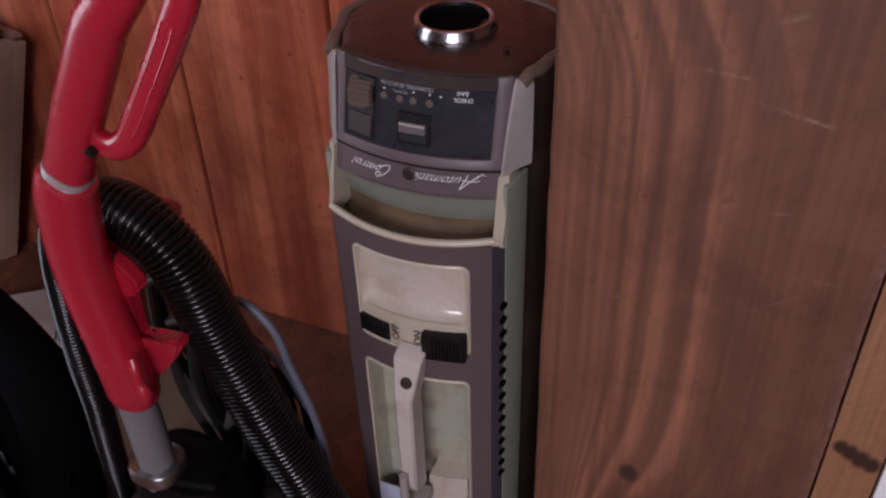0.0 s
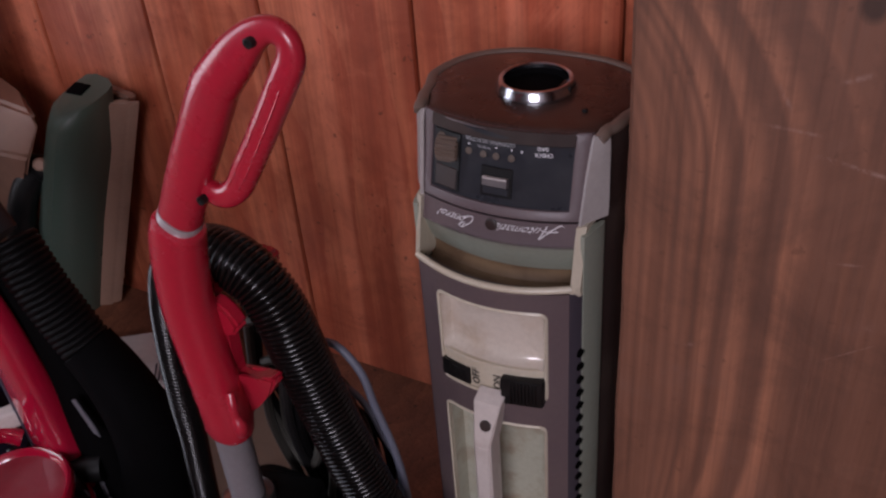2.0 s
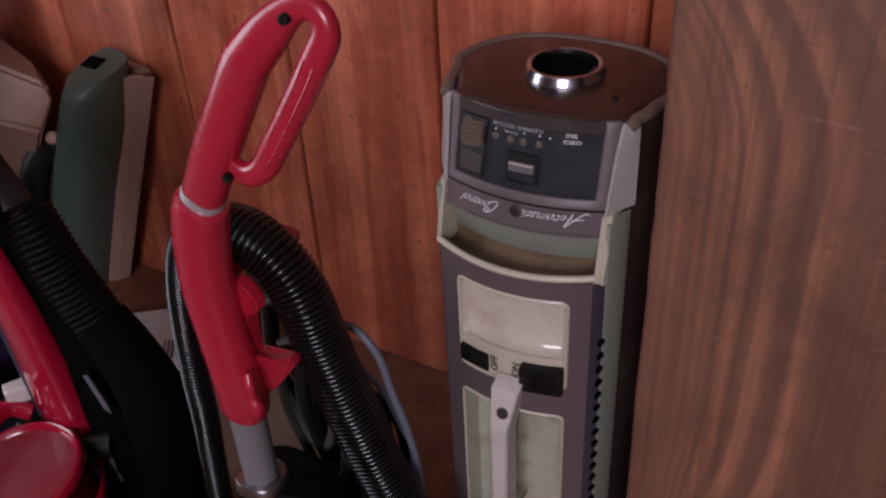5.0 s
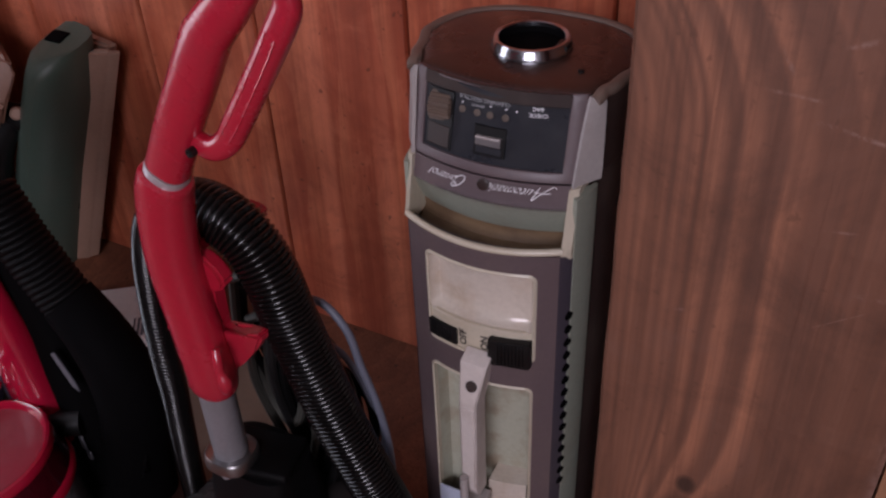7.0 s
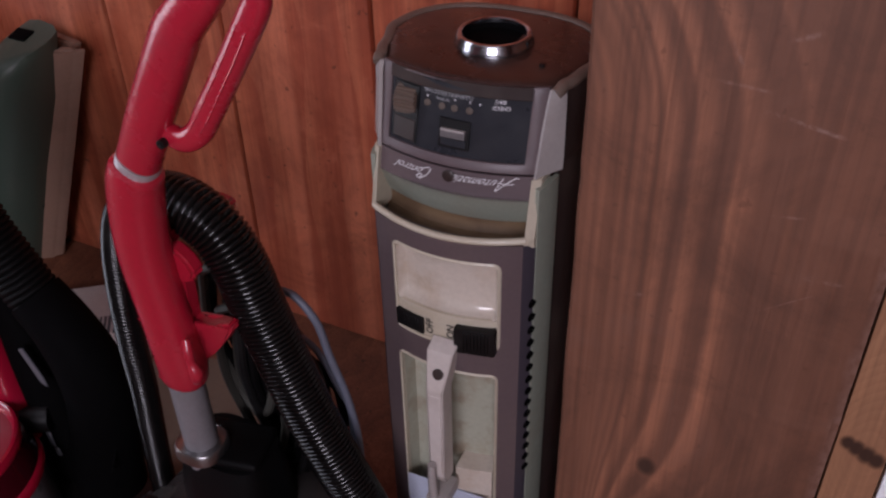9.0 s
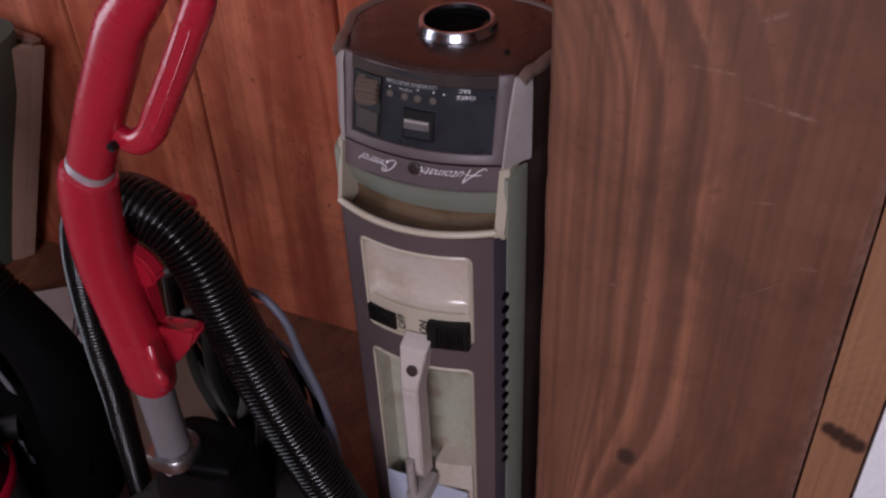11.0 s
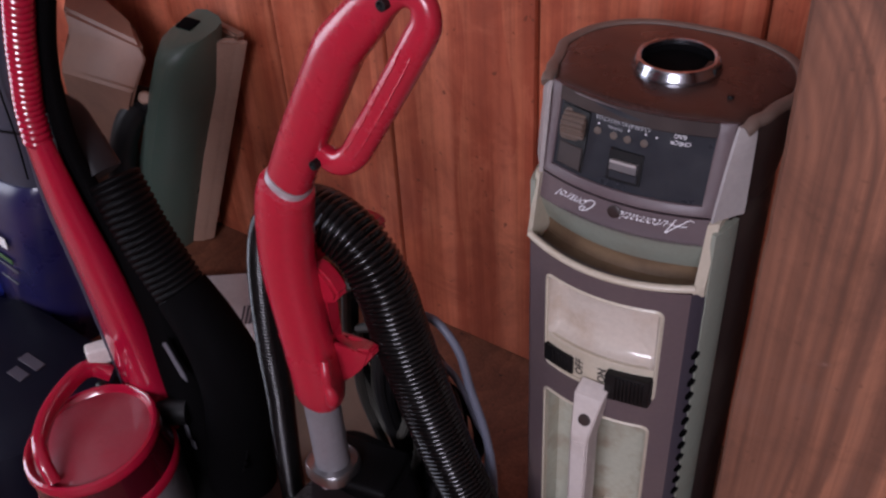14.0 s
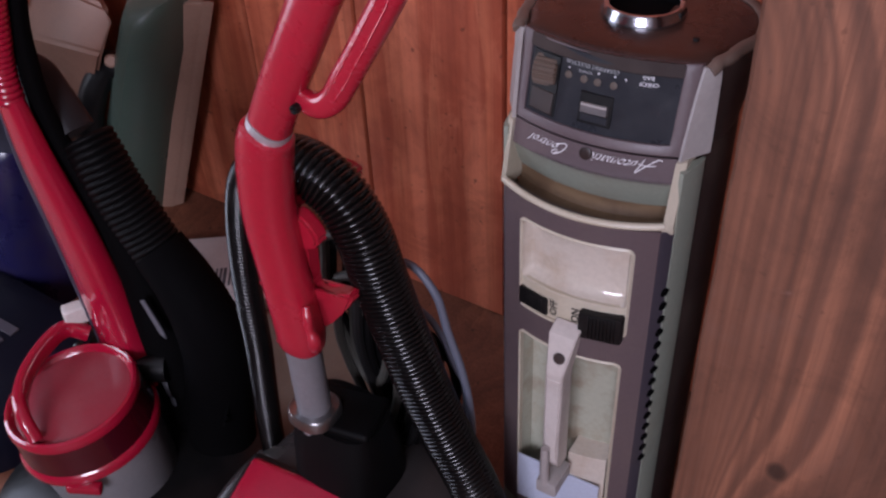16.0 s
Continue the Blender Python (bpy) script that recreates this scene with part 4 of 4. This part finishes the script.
part("power_cord", sweep([(-0.150, -0.05, 0.393, 0.0034), (-0.125, -0.05, 0.387, 0.0034), (-0.108, -0.05, 0.366, 0.0034), (-0.095, -0.05, 0.334, 0.0034), (-0.084, -0.05, 0.308, 0.0034), (-0.09, -0.05, 0.24, 0.0034), (-0.12, -0.05, 0.16, 0.0034)], 50, 10), CORD, rv)
rnd = random.Random(4)
for k in range(34):
    # wound cord: an upper set on the hooks, a lower one sagging behind the hose
    low = k >= 9
    dx = (rnd.uniform(-0.036, 0.022) - 0.016 if low else rnd.uniform(-0.008, 0.008) - 0.034)
    dy = -0.080 + (0.0025 * (k - 9) if low else 0.005 * k)
    zt, zb = (0.425 - 0.005 * (k - 9), 0.20 + 0.02 * rnd.random()) if low else (0.470 - 0.010 * k, 0.275 + 0.02 * rnd.random())
    h = zt - zb
    mat = (CORDLIGHT if k % 2 == 0 else DULL) if k < 9 else (DULL, BLACK, CORDLIGHT, BLACK_MATT)[k % 4]
    loop = [(-0.172 + dx, dy, zt, 0.0050), (-0.150 + dx, dy, zt + 0.010, 0.0050), (-0.128 + dx, dy, zt, 0.0050), (-0.120 + dx, dy + 0.01, zt - 0.28 * h, 0.0050), (-0.122 + dx, dy + 0.01, zt - 0.7 * h, 0.0050), (-0.145 + dx, dy + 0.01, zb, 0.0050), (-0.172 + dx, dy + 0.01, zt - 0.75 * h, 0.0050), (-0.180 + dx, dy, zt - 0.38 * h, 0.0050), (-0.174 + dx, dy, zt - 0.004, 0.0050)]
    part("cord_loop", sweep(loop, 48, 8), mat, rv)


# ---- red and black upright with a clear bin ----
bv = thing("bin_vacuum", (-0.52, -0.16, 0), "red and black upright vacuum with a dusty clear bin", "vacuum cleaner")
BC = Vector((-0.503, -0.196, 0.022))
tilt = Vector((-0.06, -0.10, 0.99)).normalized()
bin_body = part("bin", lathe([(0.064, 0.0), (0.069, 0.006), (0.0755, 0.14), (0.0755, 0.145)], BC, 48, tilt, (True, True)), BIN, bv, "dusty grey see-through bin")
bin_lid = part("bin_lid", lathe([(0.0772, 0.181), (0.0782, 0.184), (0.0776, 0.188), (0.0758, 0.1925), (0.0728, 0.194), (0.0700, 0.1925), (0.066, 0.187)], BC, 64, tilt), RED_GLOSS, bv, "glossy red bin lid")
part("lid_skirt", lathe([(0.0795, 0.143), (0.0790, 0.150), (0.0770, 0.183)], BC, 64, tilt), RED_DARK, bin_lid, "dark red tinted skirt")
part("lid_band", lathe([(0.077, 0.128), (0.0830, 0.130), (0.0838, 0.136), (0.0820, 0.141), (0.0780, 0.144)], BC, 56, tilt), RED_GLOSS, bin_lid)
part("lid_disc", lathe([(0.0675, 0.187), (0.064, 0.1882), (0.0, 0.1900)], BC, 64, tilt), RED_DUSTY, bin_lid, "dusty red inset disc")
part("lid_tab", turned(box(-0.020, 0.020, -0.006, 0.006, -0.006, 0.006, 0.003), Matrix.Translation((-0.455, -0.270, 0.142)) @ Matrix.Rotation(radians(28), 4, "Z")), RED_GLOSS, bin_lid, "red lid tab")
arch_h = [(-0.499, -0.278, 0.205), (-0.515, -0.273, 0.226), (-0.539, -0.258, 0.232), (-0.564, -0.227, 0.234), (-0.582, -0.186, 0.234), (-0.584, -0.157, 0.232), (-0.567, -0.142, 0.220)]
handle_b = part("bin_handle", sweep([(*p, 0.0080) for p in arch_h], 50, 14, 1.4, power=3.0, side=(0, 0, 1)), RED_GLOSS, bin_lid, "glossy red carrying handle")
part("release_button", turned(box(-0.015, 0.015, -0.010, 0.010, -0.012, 0.012, 0.004, 3), Matrix.Translation((-0.582, -0.140, 0.245)) @ Matrix.Rotation(radians(60), 4, "Z")), LATCH, bin_lid, "white release button")
sp = [(-0.525, -0.125, 0.15, 0.036), (-0.533, -0.120, 0.213, 0.0345), (-0.553, -0.120, 0.358, 0.0285), (-0.575, -0.120, 0.451, 0.0225), (-0.586, -0.120, 0.527, 0.0170)]
part("spine", sweep(sp, 50, 24, 0.6, power=3.2), RED_GLOSS, bv, "glossy red curved duct")
part("duct_hose", sweep([(-0.586, -0.120, 0.525, 0.0155), (-0.580, -0.12, 0.565, 0.0150), (-0.568, -0.12, 0.600, 0.0150), (-0.545, -0.12, 0.659, 0.0150), (-0.50, -0.12, 0.75, 0.0150)], seg=20, rib=0.002, pitch=0.0075), RED_GLOSS, bv, "red ribbed upper hose")
part("spine_edge", sweep([(-0.560, -0.130, 0.17, 0.007), (-0.578, -0.130, 0.358, 0.006), (-0.596, -0.128, 0.451, 0.005), (-0.599, -0.124, 0.53, 0.004)], 40, 10), SLATE, bv, "grey edge of the duct")
back = [(-0.505, -0.085, 0.02, 0.052), (-0.508, -0.085, 0.20, 0.052), (-0.526, -0.085, 0.33, 0.032), (-0.556, -0.092, 0.42, 0.018), (-0.570, -0.098, 0.50, 0.013), (-0.562, -0.100, 0.58, 0.012), (-0.545, -0.10, 0.64, 0.012), (-0.495, -0.10, 0.74, 0.012)]
part("back_frame", sweep(back, 60, 22, 0.7, power=3.0), BLACK_MATT, bv, "black rear frame")
part("bracket", sweep([(-0.590, -0.150, 0.195, 0.006), (-0.560, -0.155, 0.19, 0.010), (-0.510, -0.140, 0.188, 0.014), (-0.470, -0.115, 0.188, 0.018)], 24, 12), BLACK, bv, "black bracket over the lid")
part("side_hose", sweep([(-0.545, -0.075, 0.470, 0.029), (-0.530, -0.078, 0.447, 0.030), (-0.512, -0.08, 0.415, 0.030), (-0.481, -0.08, 0.365, 0.030), (-0.450, -0.08, 0.322, 0.029)], seg=24, rib=0.0024, pitch=0.0072), DULL, bv, "black ribbed hose")
part("hose_sleeve", sweep([(-0.470, -0.08, 0.350, 0.031), (-0.440, -0.08, 0.312, 0.034), (-0.415, -0.082, 0.26, 0.038), (-0.412, -0.085, 0.20, 0.040), (-0.430, -0.09, 0.10, 0.042), (-0.44, -0.09, 0.01, 0.042)], 40, 24), BLACK_MATT, bv, "black fabric sleeve")
wand = part("wand_latch", sweep([(-0.614, -0.07, 0.548, 0.010), (-0.609, -0.07, 0.530, 0.024), (-0.598, -0.072, 0.495, 0.031), (-0.574, -0.075, 0.462, 0.032)], 20, 20, 0.7, power=3.5), WANDGREY, bv, "dark grey wand fitting")
part("latch_window", turned(box(-0.009, 0.009, -0.003, 0.003, -0.013, 0.013, 0.002), Matrix.Translation((-0.576, -0.091, 0.490)) @ Matrix.Rotation(radians(55), 4, "Z") @ Matrix.Rotation(radians(-15), 4, "Y")), BLACK_MATT, wand, "dark window")
# glint along the fitting's edge, painted as a thin pale strip
part("latch_glint", sweep([(-0.604, -0.083, 0.546, 0.003), (-0.586, -0.088, 0.532, 0.0034), (-0.574, -0.088, 0.514, 0.003)], 12, 8), PALE, wand, "pale strip painted in for the glint on the edge")
part("foot", blob([(-0.50, -0.19, 0.14, 0.15, 0.005), (-0.50, -0.19, 0.15, 0.16, 0.02), (-0.50, -0.18, 0.14, 0.14, 0.05), (-0.5, -0.17, 0.10, 0.10, 0.07)]), BLACK, bv, "black floor head")
for k in range(7):
    part("brush_tuft", sweep([(-0.392 + 0.002 * k, -0.095 - 0.004 * k, 0.185 - 0.006 * k, 0.003), (-0.382, -0.10 - 0.004 * k, 0.178 - 0.006 * k, 0.0012)], 4, 6), BLACK_MATT, bv)
for x, z, h in ((-0.475, 0.155, 0.012), (-0.470, 0.135, 0.007)):
    part("paint_chip", box(x - 0.004, x + 0.004, -0.1235, -0.121, z - h, z + h, 0.001, 1), STICKER, bv)
part("torn_label", fin([(-0.478, 0.295), (-0.470, 0.300), (-0.452, 0.262), (-0.450, 0.248), (-0.460, 0.252)], -0.118, -0.1165, 0.0004), STICKER, bv, "torn grey label")


# ---- blue upright further back ----
blv = thing("blue_vacuum", (-0.98, 0.03, 0), "navy and slate upright vacuum, worn labels", "vacuum cleaner")
part("body", blob([(-0.99, 0.03, 0.10, 0.07, 0.0), (-0.99, 0.03, 0.105, 0.075, 0.06), (-0.98, 0.03, 0.10, 0.07, 0.2), (-0.96, 0.03, 0.095, 0.06, 0.285), (-0.955, 0.03, 0.085, 0.05, 0.30)], power=0.65), NAVY, blv, "navy body")
part("upper_body", blob([(-0.955, 0.035, 0.090, 0.052, 0.295), (-0.945, 0.035, 0.090, 0.052, 0.36), (-0.915, 0.035, 0.085, 0.05, 0.50), (-0.88, 0.035, 0.06, 0.045, 0.62), (-0.85, 0.035, 0.035, 0.03, 0.72)], power=0.7), SLATE, blv, "slate-grey upper body")
# moulded joints on the slate body
for row in ([(-0.943, -0.016, 0.388), (-0.887, -0.016, 0.396), (-0.825, -0.016, 0.409)], [(-0.832, -0.016, 0.54), (-0.848, -0.016, 0.475), (-0.852, -0.016, 0.399), (-0.863, -0.016, 0.328)]):
    part("joint", sweep([(*p, 0.0014) for p in row], 24, 8), BLACK_MATT, blv)
part("side_cover", blob([(-1.09, -0.02, 0.06, 0.05, 0.02), (-1.09, -0.02, 0.065, 0.055, 0.10), (-1.08, -0.02, 0.05, 0.05, 0.16)]), BLUE, blv, "bright blue side cover")
part("wheel", lathe([(0.03, -0.012), (0.034, -0.006), (0.034, 0.006), (0.03, 0.012)], (-1.03, -0.025, 0.285), 28, (0, -1, 0.2), (True, True)), BLACK, blv, "black wheel")
for x, z, w, h, mat in ((-0.985, 0.205, 0.040, 0.010, PAPER), (-0.985, 0.168, 0.035, 0.004, LIME), (-0.975, 0.150, 0.03, 0.002, STICKER), (-0.98, 0.12, 0.02, 0.002, STICKER)):
    part("label_bar", turned(box(-w, w, -0.001, 0.001, -h, h, 0.0005, 1), Matrix.Translation((x, -0.044, z)) @ Matrix.Rotation(radians(8), 4, "Y")), mat, blv)
part("head", blob([(-0.86, -0.17, 0.185, 0.125, 0.0), (-0.86, -0.17, 0.19, 0.13, 0.04), (-0.86, -0.165, 0.175, 0.12, 0.085), (-0.86, -0.16, 0.14, 0.09, 0.10)]), INKNAVY, blv, "dark navy floor head")
for x, y, w in ((-0.81, -0.13, 0.022), (-0.805, -0.155, 0.016)):
    part("head_label", turned(box(-w, w, -0.008, 0.008, -0.001, 0.001, 0.0005, 1), Matrix.Translation((x, y, 0.1015))), MAUVE_DARK, blv)


# ---- power heads stood on end by the wall ----
def soft_loop(points, times=2):
    """Corners cut twice, so that a section reads as moulded."""
    for _ in range(times):
        points = [q for a, b in zip(points, points[1:] + points[:1]) for q in (a.lerp(b, 0.25), a.lerp(b, 0.75))]
    return points


def slab(prof, depth_dir, thick, bev=0.01):
    """Outline in the world (points) pushed along a direction."""
    d = Vector(depth_dir).normalized() * thick
    bm = loft([[Vector(p) for p in prof], [Vector(p) + d for p in prof]])
    bmesh.ops.bevel(bm, geom=list(bm.edges), offset=bev, segments=3, affect="EDGES")
    return bm


gv = thing("green_power_head", (-0.93, 0.26, 0), "green vacuum power head with beige bumper, stood against the wall", "vacuum head")
part("bumper", slab([(-0.970, 0.260, 0.0), (-0.932, 0.285, 0.0), (-0.734, 0.285, 0.440), (-0.768, 0.260, 0.445)], (0.45, 0.85, 0), 0.022, 0.006), BUMPER, gv, "worn beige base plate edge")
rows = ((-0.955, 0.080, 0.0, 0.002), (-0.935, 0.090, 0.01, 0.05), (-0.86, 0.098, 0.02, 0.22), (-0.792, 0.088, 0.022, 0.36), (-0.764, 0.080, 0.020, 0.430), (-0.760, 0.076, 0.014, 0.446), (-0.758, 0.066, 0.002, 0.452))
lift = lambda y, z: z + (0.28 * (y - 0.235) if z > 0.4 else 0)
sect = lambda cx, w, d, z: soft_loop([Vector((x, y, lift(y, z))) for x, y in ((cx - w, 0.275 - d), (cx - w * 0.95, 0.236 - d), (cx - 0.42 * w, 0.208 - d), (cx - 0.10 * w, 0.224 - d), (cx + 0.09 * w, 0.262), (cx, 0.290), (cx - w * 0.9, 0.30))], 1)
part("shell", loft([sect(*row) for row in rows]), GREEN, gv, "dusty green moulded shell")
part("top_notch", turned(box(-0.016, 0.016, -0.012, 0.012, -0.004, 0.004, 0.002), Matrix.Translation((-0.806, 0.262, 0.4580)) @ Matrix.Rotation(radians(15), 4, "X")), BLACK_MATT, gv, "small dark notch in the top")
part("sole", slab([(-0.950, 0.300, 0.0), (-1.020, 0.318, 0.0), (-0.850, 0.318, 0.440), (-0.752, 0.300, 0.438)], (0.2, 0.95, 0), 0.018, 0.004), BUMPER, gv, "beige sole plate")
part("pivot", lathe([(0.018, -0.03), (0.022, -0.02), (0.022, 0.02), (0.018, 0.03)], (-0.895, 0.22, 0.33), 24, (1, 0.2, 0), (True, True)), BLACK, gv, "black swivel elbow")
part("elbow", sweep([(-0.90, 0.215, 0.33, 0.020), (-0.93, 0.20, 0.29, 0.022), (-0.96, 0.19, 0.22, 0.022), (-0.98, 0.18, 0.12, 0.022), (-0.99, 0.18, 0.0, 0.022)], 24, 16), BLACK, gv, "black neck")

tv = thing("tan_power_head", (-1.03, 0.24, 0), "faceted tan plastic vacuum head stood on end", "vacuum head")
facets = [[(-1.26, 0.31, 0.0), (-1.16, 0.25, 0.0), (-1.07, 0.255, 0.0), (-1.10, 0.31, 0.0)], [(-1.22, 0.31, 0.21), (-1.12, 0.215, 0.21), (-0.995, 0.215, 0.21), (-1.06, 0.29, 0.21)], [(-1.18, 0.31, 0.380), (-1.04, 0.178, 0.366), (-0.856, 0.180, 0.374), (-0.940, 0.265, 0.386)], [(-1.17, 0.31, 0.415), (-1.03, 0.208, 0.414), (-0.838, 0.203, 0.424), (-0.935, 0.260, 0.424)], [(-1.15, 0.315, 0.470), (-1.06, 0.222, 0.447), (-0.860, 0.213, 0.4345), (-0.945, 0.265, 0.431)]]
bm = loft([[Vector(p) for p in loop] for loop in facets])
bmesh.ops.bevel(bm, geom=list(bm.edges), offset=0.006, segments=2, affect="EDGES")
part("shell", bm, TAN, tv, "tan faceted shell")
part("fitting", lathe([(0.008, 0), (0.010, 0.003), (0.010, 0.012), (0.007, 0.015)], (-0.884, 0.212, 0.345), 20, (0.6, -0.5, 0.2), (True, True)), BUMPER, tv, "small worn brass-coloured fitting")


# ---- loose things on the floor ----
tagged(part("wooden_post", box(-1.235, -1.150, 0.10, 0.14, 0.0, 2.3, 0.004), BOARD, label="upright brown wooden post beside the blue vacuum"), category="post", kind="structure")

card = tagged(part("card_box", turned(box(-0.11, 0.11, -0.085, 0.085, -0.012, 0.012, 0.002), Matrix.Translation((-0.72, 0.175, 0.014)) @ Matrix.Rotation(radians(38), 4, "Z")), PAPER, label="crumpled white card with a printed bar pattern on the floor"), category="card")
for k in range(9):
    part("print_bar", turned(box(-0.0016 - 0.001 * (k % 3), 0.0016, -0.022, 0.022, 0, 0.0006), Matrix.Translation((-0.700 + 0.0058 * k, 0.160 + 0.0045 * k, 0.0265)) @ Matrix.Rotation(radians(38), 4, "Z")), STICKER, card)
tagged(part("cardboard_sheet", turned(box(-0.16, 0.16, -0.12, 0.12, -0.003, 0.003, 0.001), Matrix.Translation((-0.50, 0.06, 0.004)) @ Matrix.Rotation(radians(25), 4, "Z")), CARD, label="flat sheet of dusty brown cardboard on the floor"), category="cardboard")
tagged(part("cardboard_scrap", turned(box(-0.05, 0.05, -0.035, 0.035, -0.003, 0.003, 0.001), Matrix.Translation((-0.27, 0.10, 0.004)) @ Matrix.Rotation(radians(-20), 4, "Z")), BUMPER, label="torn light-brown cardboard scrap on the floor"), category="cardboard")

# ---- planks of the back wall ----
seams = [-1.9, -1.66, -1.42, -1.18, -0.948, -0.714, -0.504, -0.267, -0.005, 0.235, 0.47, 0.71, 0.95, 1.19, 1.5]
for a, b in zip(seams, seams[1:]):
    part("plank", box(a + 0.0014, b - 0.0014, 0.34, 0.3655, 0.0, 2.3, 0.0028, 1), WALL, wall_north)
